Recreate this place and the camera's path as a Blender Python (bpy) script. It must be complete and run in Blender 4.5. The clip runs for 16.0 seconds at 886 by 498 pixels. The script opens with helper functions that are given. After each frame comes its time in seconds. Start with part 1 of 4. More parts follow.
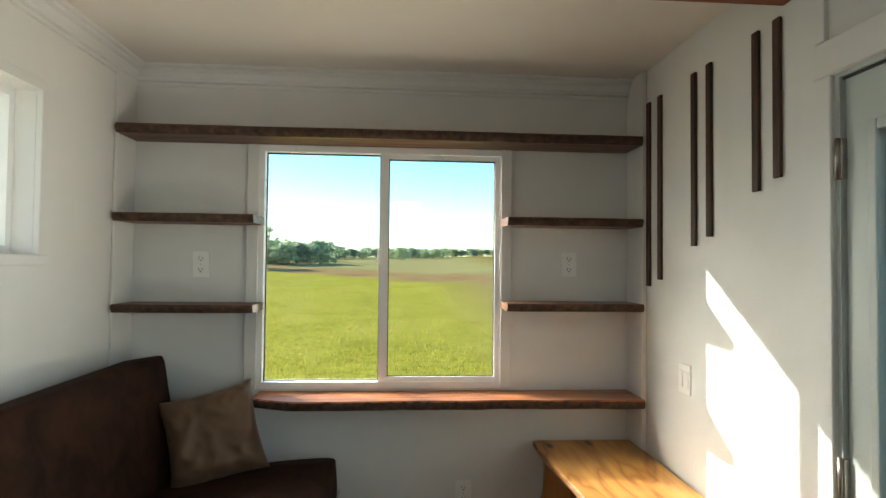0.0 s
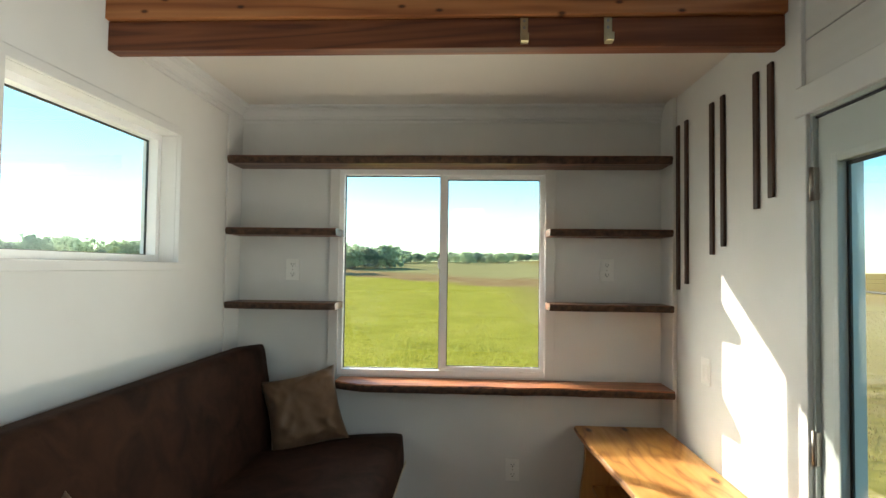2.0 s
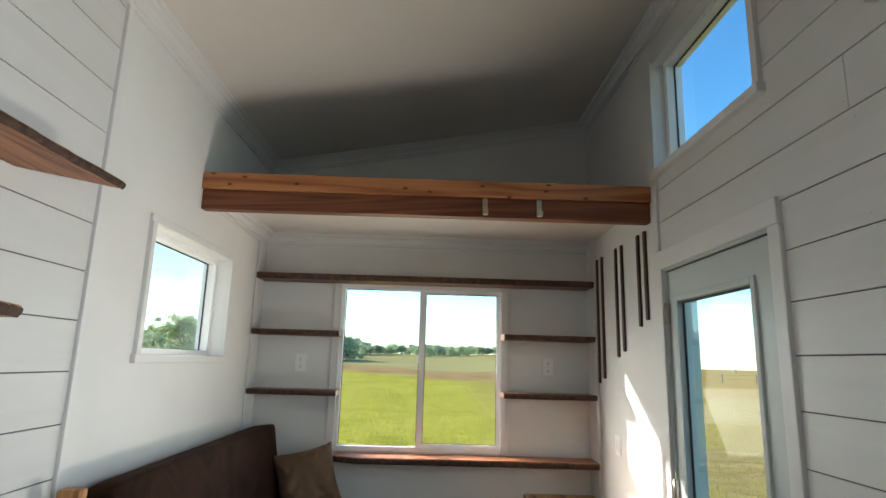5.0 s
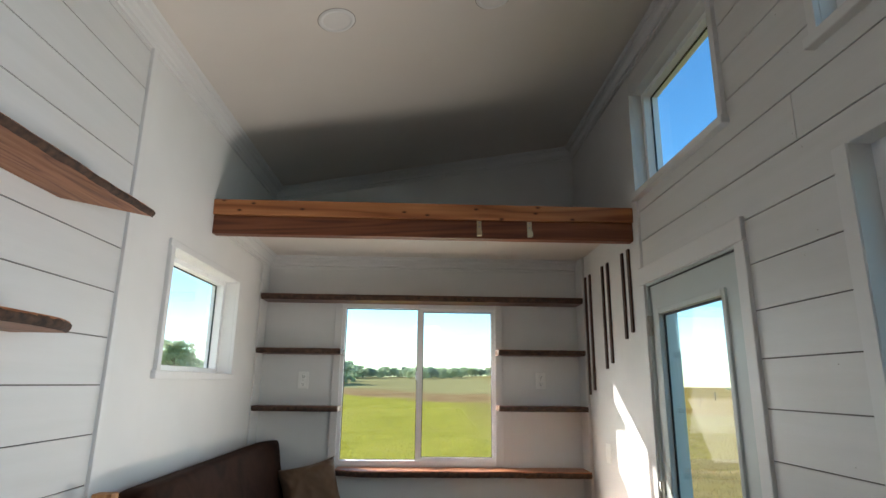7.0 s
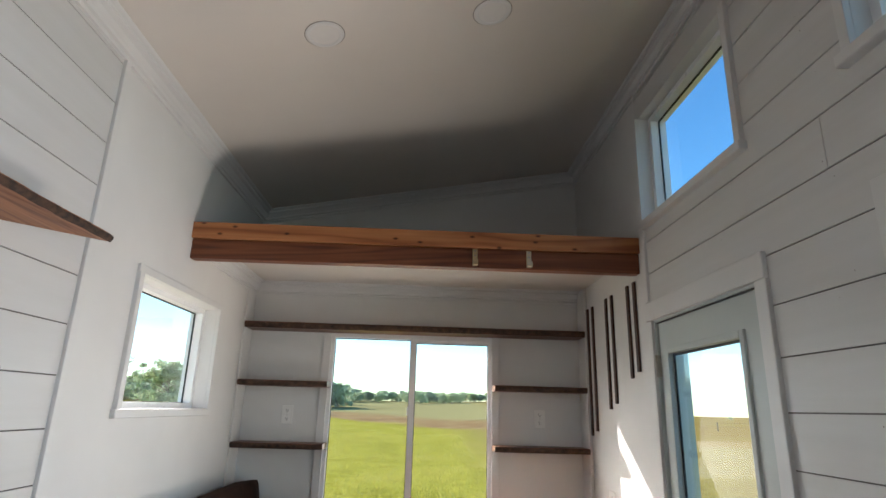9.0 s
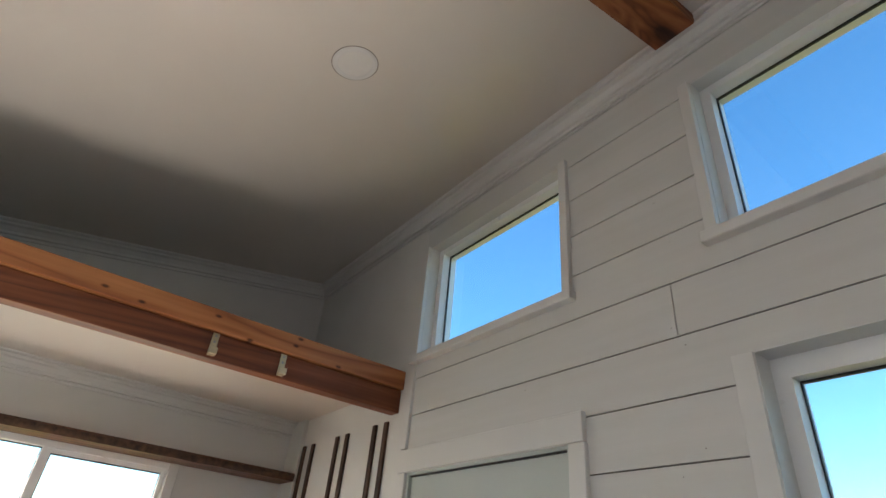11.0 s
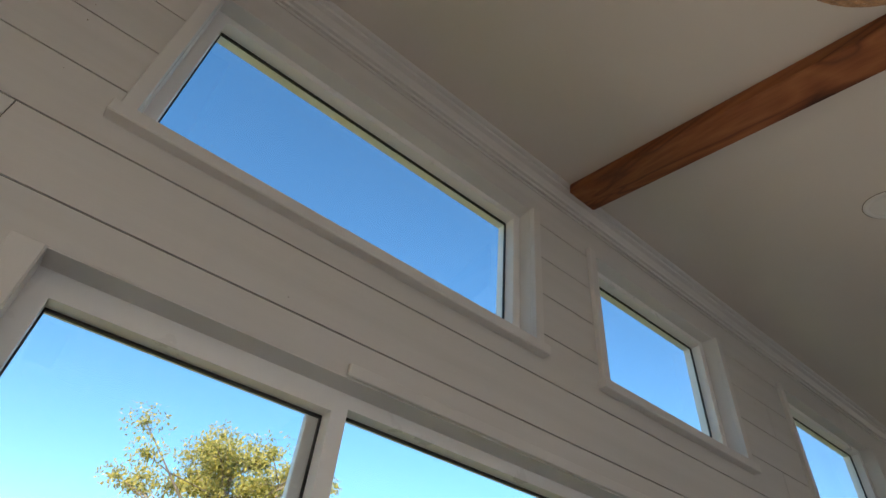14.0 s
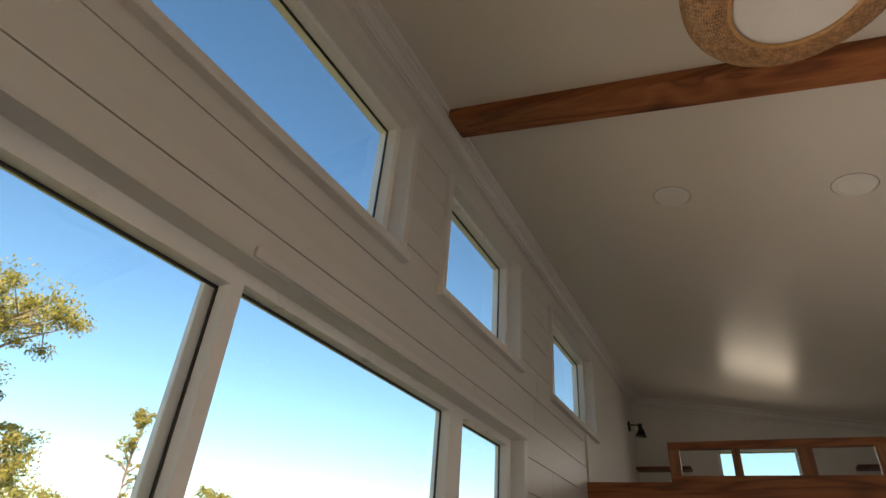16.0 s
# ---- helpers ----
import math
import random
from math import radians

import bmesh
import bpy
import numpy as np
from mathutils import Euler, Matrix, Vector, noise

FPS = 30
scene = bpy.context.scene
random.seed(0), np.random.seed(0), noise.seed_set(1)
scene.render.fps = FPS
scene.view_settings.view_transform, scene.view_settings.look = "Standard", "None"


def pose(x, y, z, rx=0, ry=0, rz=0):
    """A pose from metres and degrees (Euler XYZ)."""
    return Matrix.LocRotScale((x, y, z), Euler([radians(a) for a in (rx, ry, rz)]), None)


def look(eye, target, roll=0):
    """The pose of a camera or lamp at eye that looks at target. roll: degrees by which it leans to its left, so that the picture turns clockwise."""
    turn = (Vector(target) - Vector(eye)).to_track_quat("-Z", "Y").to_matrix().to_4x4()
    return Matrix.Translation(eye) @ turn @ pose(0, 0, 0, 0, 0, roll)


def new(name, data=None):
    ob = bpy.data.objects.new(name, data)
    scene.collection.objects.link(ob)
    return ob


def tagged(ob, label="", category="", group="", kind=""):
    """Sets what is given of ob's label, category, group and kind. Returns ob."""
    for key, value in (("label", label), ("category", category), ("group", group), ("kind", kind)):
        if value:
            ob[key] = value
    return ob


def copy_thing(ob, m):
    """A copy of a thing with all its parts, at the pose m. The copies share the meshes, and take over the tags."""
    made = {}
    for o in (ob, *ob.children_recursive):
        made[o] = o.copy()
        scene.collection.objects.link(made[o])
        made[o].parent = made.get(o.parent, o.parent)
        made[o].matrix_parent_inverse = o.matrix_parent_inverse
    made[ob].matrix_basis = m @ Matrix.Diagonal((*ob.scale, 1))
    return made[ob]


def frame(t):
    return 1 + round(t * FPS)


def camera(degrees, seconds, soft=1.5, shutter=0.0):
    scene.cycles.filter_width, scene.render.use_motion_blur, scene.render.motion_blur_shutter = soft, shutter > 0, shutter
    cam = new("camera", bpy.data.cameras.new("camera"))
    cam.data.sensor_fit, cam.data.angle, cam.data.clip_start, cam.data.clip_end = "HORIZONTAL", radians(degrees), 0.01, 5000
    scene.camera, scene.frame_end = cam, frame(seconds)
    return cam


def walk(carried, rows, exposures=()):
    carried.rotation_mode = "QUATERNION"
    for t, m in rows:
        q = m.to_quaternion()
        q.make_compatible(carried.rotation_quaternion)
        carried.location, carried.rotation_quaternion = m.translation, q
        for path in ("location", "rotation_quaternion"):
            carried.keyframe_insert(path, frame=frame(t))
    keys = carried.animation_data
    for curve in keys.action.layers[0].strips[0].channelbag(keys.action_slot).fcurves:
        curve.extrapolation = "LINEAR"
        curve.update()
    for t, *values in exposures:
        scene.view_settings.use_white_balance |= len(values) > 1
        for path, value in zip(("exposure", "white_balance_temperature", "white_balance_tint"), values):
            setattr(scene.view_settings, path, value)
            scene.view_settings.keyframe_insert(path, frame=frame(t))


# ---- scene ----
cam = camera(77.0, 16.0)
PATH = [
    (0, (0.076, 0.972, 1.458), (0.212, 2.967, 1.513), 0.6),
    (0.5, (0.143, 1.004, 1.481), (0.132, 3.002, 1.574), 0.3),
    (1, (0.181, 0.899, 1.484), (0.093, 2.894, 1.596), 0.6),
    (1.5, (0.194, 0.764, 1.484), (0.067, 2.757, 1.573), 0.9),
    (2, (0.124, 0.553, 1.465), (0.026, 2.55, 1.533), 0.7),
    (2.5, (0.097, 0.396, 1.459), (0.062, 2.396, 1.49), 0.8),
    (3, (0.083, 0.207, 1.426), (0.081, 2.207, 1.447), 1.5),
    (3.5, (0.05, 0.039, 1.449), (0.066, 2.038, 1.498), 1.4),
    (4, (0.077, -0.07, 1.47), (0.077, 1.921, 1.663), 1.6),
    (4.5, (0.048, -0.232, 1.469), (0.076, 1.741, 1.798), 1.9),
    (5, (0.039, -0.36, 1.481), (0.072, 1.6, 1.877), 1.6),
    (7.5, (-0.001, -0.551, 1.426), (0.064, 1.392, 1.898), 0.6),
    (8, (0.057, -0.505, 1.456), (0.063, 1.444, 1.904), 1.0),
    (10.5, (-0.09, 0.049, 1.53), (0.537, 1.705, 2.461), 4.8),
    (11, (-0.172, 0.272, 1.525), (0.788, 1.668, 2.587), 5.8),
    (11.5, (-0.123, 0.428, 1.516), (1.074, 1.517, 2.692), 7.6),
    (12, (-0.041, 0.53, 1.542), (1.335, 1.246, 2.804), 8.7),
    (12.5, (-0.012, 0.682, 1.545), (1.471, 0.884, 2.871), 7.5),
    (13, (-0.009, 0.754, 1.537), (1.462, 0.494, 2.867), 5.9),
    (13.5, (0.038, 0.723, 1.507), (1.422, 0.157, 2.835), 6.5),
    (14, (0.122, 0.733, 1.51), (1.361, -0.126, 2.824), 6.7),
    (14.5, (0.198, 0.786, 1.507), (1.218, -0.37, 2.781), 4.3),
    (15, (0.254, 0.898, 1.49), (1.138, -0.456, 2.667), 2.9),
    (15.5, (0.249, 0.983, 1.463), (1.114, -0.457, 2.549), 3.9),
    (16, (0.187, 1.052, 1.458), (1.023, -0.452, 2.477), 4.8),
]
EXPOSURE = [(0.0, 1.1, 6350, 1), (1.0, 1.14, 6300, 1), (3.5, 1.05, 6400, 3), (5.0, 1.15, 6000, 6), (8.0, 1.0, 5950, 10), (10.5, 1.42, 6100, 13),
            (12.0, 1.72, 6350, 9), (13.0, 1.36, 6400, 10), (14.5, 1.24, 7050, 16), (15.5, 1.07, 7900, 18), (16.0, 0.95, 7900, 18)]
walk(cam, [(t, look(eye, target, roll)) for t, eye, target, roll in PATH], EXPOSURE)


# ---- world, sun, window light ----
SUN_TO = Vector((-0.66, 0.664, 0.474)).normalized()
world = bpy.data.worlds.new("sky")
scene.world = world
world.use_nodes = True
wn = world.node_tree.nodes
sky = wn.new("ShaderNodeTexSky")
sky.sky_type, sky.sun_disc = "NISHITA", False
sky.sun_elevation = math.asin(SUN_TO.z)
sky.sun_rotation = math.atan2(SUN_TO.x, SUN_TO.y)
sky.air_density, sky.dust_density, sky.ozone_density = 1.0, 0.02, 1.3
tint = wn.new("ShaderNodeMix")
tint.data_type, tint.blend_type = "RGBA", "MULTIPLY"
tint.inputs[0].default_value, tint.inputs[7].default_value = 1.0, (0.87, 1.0, 1.035, 1.0)
rich = wn.new("ShaderNodeHueSaturation")
rich.inputs["Saturation"].default_value = 1.2
world.node_tree.links.new(sky.outputs["Color"], tint.inputs[6])
world.node_tree.links.new(tint.outputs[2], rich.inputs["Color"])
world.node_tree.links.new(rich.outputs["Color"], wn["Background"].inputs["Color"])
wn["Background"].inputs["Strength"].default_value = 0.13

sun = new("sun", bpy.data.lights.new("sun", "SUN"))
sun.data.energy, sun.data.angle, sun.data.color = 4.6, radians(0.5), (1.0, 0.9, 0.76)
sun.rotation_mode = "QUATERNION"
sun.rotation_quaternion = SUN_TO.to_track_quat("Z", "Y")


def window_light(name, centre, facing, width, height, radiance, colour, spread=150, lamp_height=0.24):
    """The light of sky or sunlit ground through one window: a flat lamp across its opening, kept inside the glass."""
    data = bpy.data.lights.new(name, "AREA")
    strip = min(height, lamp_height) if facing[2] else height
    data.shape, data.size, data.size_y = "RECTANGLE", width, strip
    data.energy, data.color, data.spread = radiance * math.pi * width * height, colour, radians(spread)
    ob = new(name, data)
    way = Vector(facing).normalized()
    flat = Vector((way.x, way.y, 0)).normalized()
    eye = Vector(centre) + flat * (abs(way.z) * strip / 2)
    ob.matrix_world = look(eye, eye + way)
    return ob


SKYLIGHT, GROUNDLIGHT, MIXED = (0.88, 0.94, 1.0), (1.0, 0.87, 0.74), (1.0, 0.95, 0.88)
window_light("skylight_end", (-0.045, 3.57, 1.55), (0, -1, -0.25), 1.05, 1.0, 0.32, MIXED, 115, 0.9)
window_light("groundlight_end", (-0.045, 3.57, 1.15), (0, -1, 0.75), 1.05, 0.5, 0.75, GROUNDLIGHT, 145, 0.5)
window_light("skylight_side", (-1.225, 2.45, 1.76), (1, 0, 0), 0.88, 0.48, 0.02, MIXED)
window_light("skylight_door", (1.165, 1.895, 1.0), (-1, 0, 0), 0.56, 1.5, 0.4, MIXED)
window_light("skylight_large", (1.166, -0.43, 1.65), (-1, 0, -0.4), 2.3, 0.95, 1.15, SKYLIGHT)
window_light("groundlight_large", (1.166, -0.43, 1.08), (-1, 0, 0.5), 2.3, 0.5, 0.78, GROUNDLIGHT, 112)
window_light("groundlight_door", (1.165, 1.895, 0.5), (-1, 0, 0.8), 0.56, 0.8, 2.3, GROUNDLIGHT, 95)
for wy, wl in ((1.88, 0.80), (0.22, 1.15), (-1.19, 0.80), (-2.79, 1.0)):
    window_light("skylight_high", (1.245, wy, 2.80), (-1, 0, -0.75), wl - 0.25, 0.52, 0.08, SKYLIGHT, 140, 0.10)
window_light("skylight_loft", (0.08, -5.10, 2.60), (0, 1, -0.2), 0.6, 0.26, 1.6, MIXED)


# ---- materials ----
class Nodes:
    def __init__(self, name):
        self.m = bpy.data.materials.new(name)
        self.m.use_nodes = True
        self.t = self.m.node_tree
        self.b = self.t.nodes["Principled BSDF"]

    def add(self, kind, **values):
        n = self.t.nodes.new(kind)
        for k, v in values.items():
            n.inputs[k].default_value = v
        return n

    def link(self, a, b):
        self.t.links.new(a, b)

    def ramp(self, source, stops):
        r = self.t.nodes.new("ShaderNodeValToRGB")
        el = r.color_ramp.elements
        while len(el) < len(stops):
            el.new(0.5)
        for e, (p, c) in zip(el, stops):
            e.position, e.color = p, (*c, 1)
        self.link(source, r.inputs["Fac"])
        return r.outputs["Color"]

    def coords(self, scale=(1, 1, 1), turn=(0, 0, 0)):
        c = self.t.nodes.new("ShaderNodeTexCoord")
        mp = self.t.nodes.new("ShaderNodeMapping")
        mp.inputs["Scale"].default_value = scale
        mp.inputs["Rotation"].default_value = turn
        self.link(c.outputs["Object"], mp.inputs["Vector"])
        return mp.outputs["Vector"]

    def noise(self, vector, scale, detail=4.0, rough=0.55, distort=0.0):
        n = self.add("ShaderNodeTexNoise", Scale=scale, Detail=detail, Roughness=rough, Distortion=distort)
        self.link(vector, n.inputs["Vector"])
        return n.outputs["Fac"]

    def bump(self, height, strength, distance=0.002):
        b = self.add("ShaderNodeBump", Strength=strength, Distance=distance)
        self.link(height, b.inputs["Height"])
        self.link(b.outputs["Normal"], self.b.inputs["Normal"])

    def mix(self, a, b, fac, mode="MULTIPLY"):
        n = self.t.nodes.new("ShaderNodeMix")
        n.data_type, n.blend_type = "RGBA", mode
        if isinstance(fac, float):
            n.inputs[0].default_value = fac
        else:
            self.link(fac, n.inputs[0])
        for i, v in ((6, a), (7, b)):
            if isinstance(v, tuple):
                n.inputs[i].default_value = (*v, 1)
            else:
                self.link(v, n.inputs[i])
        return n.outputs[2]


def paint(name, colour, rough, grain=0.15, spread=0.05, spec=0.5, coarse=2.0, sheen=0.06):
    """Painted board or wall: faint roller grain and slow unevenness."""
    n = Nodes(name)
    v = n.coords()
    big = n.noise(v, coarse, 3)
    fine = n.noise(v, 140, 3)
    lo, hi = tuple(c * (1 - spread) for c in colour), tuple(min(1, c * (1 + spread * 0.6)) for c in colour)
    col = n.ramp(big, [(0.3, lo), (0.7, hi)])
    n.link(col, n.b.inputs["Base Color"])
    r = n.ramp(n.noise(v, 9, 4), [(0.3, (rough - sheen,) * 3), (0.7, (rough + sheen,) * 3)])
    n.link(r, n.b.inputs["Roughness"])
    n.b.inputs["Specular IOR Level"].default_value = spec
    n.bump(fine, grain, 0.001)
    return n.m


def shiplap_paint(name, colour, rough):
    n = Nodes(name)
    v = n.coords()
    info = n.t.nodes.new("ShaderNodeObjectInfo")
    tone = n.ramp(info.outputs["Random"], [(0, tuple(c * 0.955 for c in colour)), (1, colour)])
    smear = n.ramp(n.noise(n.coords((1, 0.35, 6)), 3.0, 5), [(0.3, (0.93, 0.93, 0.92)), (0.65, (1, 1, 1))])
    n.link(n.mix(tone, smear, 1.0), n.b.inputs["Base Color"])
    n.b.inputs["Roughness"].default_value = rough
    n.bump(n.noise(n.coords((6, 0.6, 14)), 14, 4), 0.12, 0.001)
    return n.m


def wood(name, dark, mid, light, axis, rough=0.5, ring=9.0, knots=0.0, piece=False, spec=0.4, fibres=0.75, depth=1, knot_cells=(9.0, 3.6), run=0.09):
    """Timber with grain along one axis, in world metres; knots: how many, 0 to 1."""
    n = Nodes(name)
    stretch = [1.0, 1.0, 1.0]
    stretch[axis] = run
    v = n.coords(tuple(stretch))
    warp = n.noise(v, 4.0, 3, 0.5, 0.6)
    rings = n.noise(v, ring, 2, 0.4, 1.6)
    fibre_stretch = [70.0, 70.0, 70.0]
    fibre_stretch[axis] = 2.5
    fibre = n.noise(n.coords(tuple(fibre_stretch)), 1.0, 4)
    w = n.add("ShaderNodeMath")
    w.operation = "PINGPONG"
    times = n.add("ShaderNodeMath")
    times.operation = "MULTIPLY"
    n.link(rings, times.inputs[0])
    times.inputs[1].default_value = 5.0
    n.link(times.outputs[0], w.inputs[0])
    w.inputs[1].default_value = 0.5
    twice = n.add("ShaderNodeMath")
    twice.operation = "MULTIPLY"
    n.link(w.outputs[0], twice.inputs[0])
    twice.inputs[1].default_value = 2.0
    col = n.ramp(twice.outputs[0], [(0.0, dark), (0.35, mid), (1.0, light)])
    col = n.mix(col, n.ramp(fibre, [(0.3, (0.62, 0.58, 0.55)), (0.62, (1.0, 1.0, 1.0))]), fibres)
    col = n.mix(col, n.ramp(warp, [(0.3, (0.75, 0.72, 0.7)), (0.7, (1.1, 1.08, 1.05))]), 0.8)
    if knots:
        stretch2 = [knot_cells[0]] * 3
        stretch2[axis], stretch2[depth] = knot_cells[1], 0.02
        vo = n.add("ShaderNodeTexVoronoi", Scale=1.0)
        vo.voronoi_dimensions = "2D"
        apart = n.t.nodes.new("ShaderNodeSeparateXYZ")
        flat = n.t.nodes.new("ShaderNodeCombineXYZ")
        n.link(n.coords(tuple(stretch2)), apart.inputs[0])
        for slot, k in enumerate(k for k in range(3) if k != depth):
            n.link(apart.outputs[k], flat.inputs[slot])
        n.link(flat.outputs[0], vo.inputs["Vector"])
        spot = n.ramp(vo.outputs["Distance"], [(0.16 * knots, (0.10, 0.06, 0.05)), (0.22 * knots, (0.45, 0.36, 0.32)), (0.40 * knots, (1, 1, 1))])
        col = n.mix(col, spot, 0.9)
    if piece:
        info = n.t.nodes.new("ShaderNodeObjectInfo")
        col = n.mix(col, n.ramp(info.outputs["Random"], [(0, (0.75, 0.75, 0.75)), (1, (1.1, 1.1, 1.1))]), 0.9)
    n.link(col, n.b.inputs["Base Color"])
    n.link(n.ramp(fibre, [(0.2, (rough + 0.12,) * 3), (0.8, (rough - 0.08,) * 3)]), n.b.inputs["Roughness"])
    n.b.inputs["Specular IOR Level"].default_value = spec
    n.bump(fibre, 0.25, 0.001)
    return n.m


def plain(name, colour, rough, metal=0.0, spread=0.12, scale=30.0, bump=0.1, spec=0.5):
    n = Nodes(name)
    v = n.coords()
    f = n.noise(v, scale, 4)
    n.link(n.ramp(f, [(0.3, tuple(c * (1 - spread) for c in colour)), (0.7, tuple(c * (1 + spread) for c in colour))]), n.b.inputs["Base Color"])
    n.b.inputs["Roughness"].default_value = rough
    n.b.inputs["Metallic"].default_value = metal
    n.b.inputs["Specular IOR Level"].default_value = spec
    n.bump(n.noise(v, scale * 8, 2), bump, 0.0006)
    return n.m


def velvet(name, colour, sheen, tint, rough=0.8, low=0.55, high=1.7, spec=0.2):
    n = Nodes(name)
    v = n.coords()
    nap = n.noise(v, 7, 4, 0.6, 0.8)
    fine = n.noise(v, 420, 2)
    n.link(n.ramp(nap, [(0.3, tuple(c * low for c in colour)), (0.7, tuple(c * high for c in colour))]), n.b.inputs["Base Color"])
    n.b.inputs["Roughness"].default_value = rough
    n.b.inputs["Sheen Weight"].default_value = sheen
    n.b.inputs["Sheen Roughness"].default_value = 0.4
    n.b.inputs["Sheen Tint"].default_value = (*tint, 1)
    n.b.inputs["Specular IOR Level"].default_value = spec
    n.bump(fine, 0.2, 0.001)
    return n.m


def satin(name, colour):
    n = Nodes(name)
    v = n.coords()
    n.link(n.ramp(n.noise(v, 260, 3), [(0.3, tuple(c * 0.9 for c in colour)), (0.7, tuple(c * 1.1 for c in colour))]), n.b.inputs["Base Color"])
    n.b.inputs["Roughness"].default_value = 0.42
    n.b.inputs["Specular IOR Level"].default_value = 0.6
    n.b.inputs["Specular Tint"].default_value = (1.0, 0.75, 0.55, 1)
    n.b.inputs["Sheen Weight"].default_value = 0.12
    n.b.inputs["Sheen Tint"].default_value = (0.9, 0.7, 0.5, 1)
    n.bump(n.noise(n.coords((1, 1, 0.35)), 14, 2, 0.4), 0.1, 0.004)
    return n.m


def glass_material(name="window_glass", ior=1.45):
    n = Nodes(name)
    n.b.inputs["Base Color"].default_value = (0.98, 1.0, 0.99, 1)
    n.b.inputs["Roughness"].default_value = 0.0
    n.b.inputs["IOR"].default_value = ior
    n.b.inputs["Transmission Weight"].default_value = 1.0
    return n.m


WHITE = (0.71, 0.70, 0.68)
M_WALL = paint("wall_paint", WHITE, 0.55)
M_CEIL = paint("ceiling_paint", (0.67, 0.62, 0.565), 0.29, 0.012, 0.03, sheen=0.008)
M_TRIM = paint("trim_paint", (0.70, 0.69, 0.675), 0.42, 0.06, 0.03)
M_SHIP = shiplap_paint("shiplap_paint", (0.67, 0.66, 0.645), 0.42)
# Dark backing: the shadow in the board grooves is put into its colour.
M_SHADE_BACK = paint("groove_shade_backing", (0.13, 0.12, 0.11), 0.8)
M_VINYL = paint("window_vinyl", (0.86, 0.86, 0.86), 0.32, 0.02, 0.02)
M_DOOR = paint("door_paint", (0.50, 0.54, 0.52), 0.4, 0.05, 0.03)
M_GASKET = plain("glazing_gasket", (0.02, 0.02, 0.022), 0.5)
# Grey of the drawn downlight shadows and of the filled nail holes.
M_SHADE_NAIL = plain("shade_and_nail_grey", (0.22, 0.19, 0.16), 0.8)
M_GLASS = glass_material()
M_DOORGLASS = glass_material("door_glass", 1.27)
M_CEDAR_X = wood("cedar_beam", (0.17, 0.05, 0.016), (0.28, 0.088, 0.028), (0.37, 0.135, 0.045), 0, 0.5, 6, 0.62, fibres=0.45, depth=2, knot_cells=(5.0, 2.1))
# Beam body darker than its cap: shade under the overhang put into the colour.
M_BEAM_SHADED = wood("shaded_cedar_beam", (0.11, 0.032, 0.013), (0.17, 0.052, 0.020), (0.23, 0.078, 0.03), 0, 0.5, 6, fibres=0.45)
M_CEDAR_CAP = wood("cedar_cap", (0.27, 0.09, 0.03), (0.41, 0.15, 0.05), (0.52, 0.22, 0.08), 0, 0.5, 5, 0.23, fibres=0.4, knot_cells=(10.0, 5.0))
M_FIR_Z = wood("fir_loft_post", (0.16, 0.06, 0.025), (0.26, 0.10, 0.04), (0.33, 0.14, 0.06), 2, 0.5, 8)
M_WALNUT = wood("walnut_shelf", (0.05, 0.02, 0.011), (0.115, 0.045, 0.023), (0.19, 0.082, 0.042), 0, 0.42, 10)
M_WALNUT_Y = wood("walnut_wall_shelf", (0.22, 0.08, 0.03), (0.36, 0.145, 0.06), (0.45, 0.20, 0.085), 1, 0.45, 10)
M_BARK = plain("live_edge_bark", (0.055, 0.027, 0.015), 0.75, 0, 0.8, 38, 0.9)
M_BAR = wood("dark_bar_wood", (0.03, 0.013, 0.008), (0.06, 0.025, 0.015), (0.085, 0.038, 0.022), 2, 0.5, 10)
M_CONSOLE = wood("console_slab", (0.36, 0.15, 0.04), (0.53, 0.26, 0.075), (0.62, 0.33, 0.11), 1, 0.36, 3.2, 0.2, fibres=0.3, depth=2, knot_cells=(3.4, 1.5), run=0.3)
M_CONSOLE_Z = wood("console_panel", (0.42, 0.21, 0.065), (0.49, 0.26, 0.085), (0.54, 0.30, 0.11), 2, 0.45, 3, fibres=0.3)
M_ARM = wood("futon_arm_wood", (0.30, 0.13, 0.04), (0.48, 0.22, 0.075), (0.58, 0.30, 0.11), 2, 0.45, 6)
M_FLOOR = wood("floor_plank", (0.045, 0.024, 0.015), (0.085, 0.048, 0.03), (0.125, 0.075, 0.05), 1, 0.45, 9, 0, True)
M_SOFA = velvet("brown_velvet", (0.0215, 0.0088, 0.0048), 0.02, (0.5, 0.3, 0.2), spec=0.09)
M_PIPING = plain("pale_piping", (0.55, 0.45, 0.33), 0.7)
M_PILLOW = satin("taupe_satin", (0.105, 0.062, 0.037))
M_PLATE = plain("outlet_plastic", (0.83, 0.82, 0.79), 0.3, 0, 0.02)
M_SLOT = plain("outlet_slot", (0.03, 0.03, 0.03), 0.6)
M_NICKEL = plain("brushed_nickel", (0.42, 0.38, 0.34), 0.32, 1.0)
M_BRONZE = plain("dark_nickel", (0.15, 0.125, 0.105), 0.28, 1.0)
M_BRASS = plain("brass_hook", (0.62, 0.50, 0.31), 0.3, 1.0)
M_BLACK = plain("black_metal", (0.012, 0.012, 0.013), 0.4, 0.6)
M_LENS = plain("light_lens", (0.74, 0.72, 0.69), 0.25, 0, 0.02)
M_RATTAN = plain("woven_cane", (0.38, 0.20, 0.09), 0.6, 0, 0.45, 60, 0.4)
M_RATTAN_RIM = plain("cane_rim", (0.48, 0.27, 0.11), 0.5, 0, 0.2, 60, 0.2)
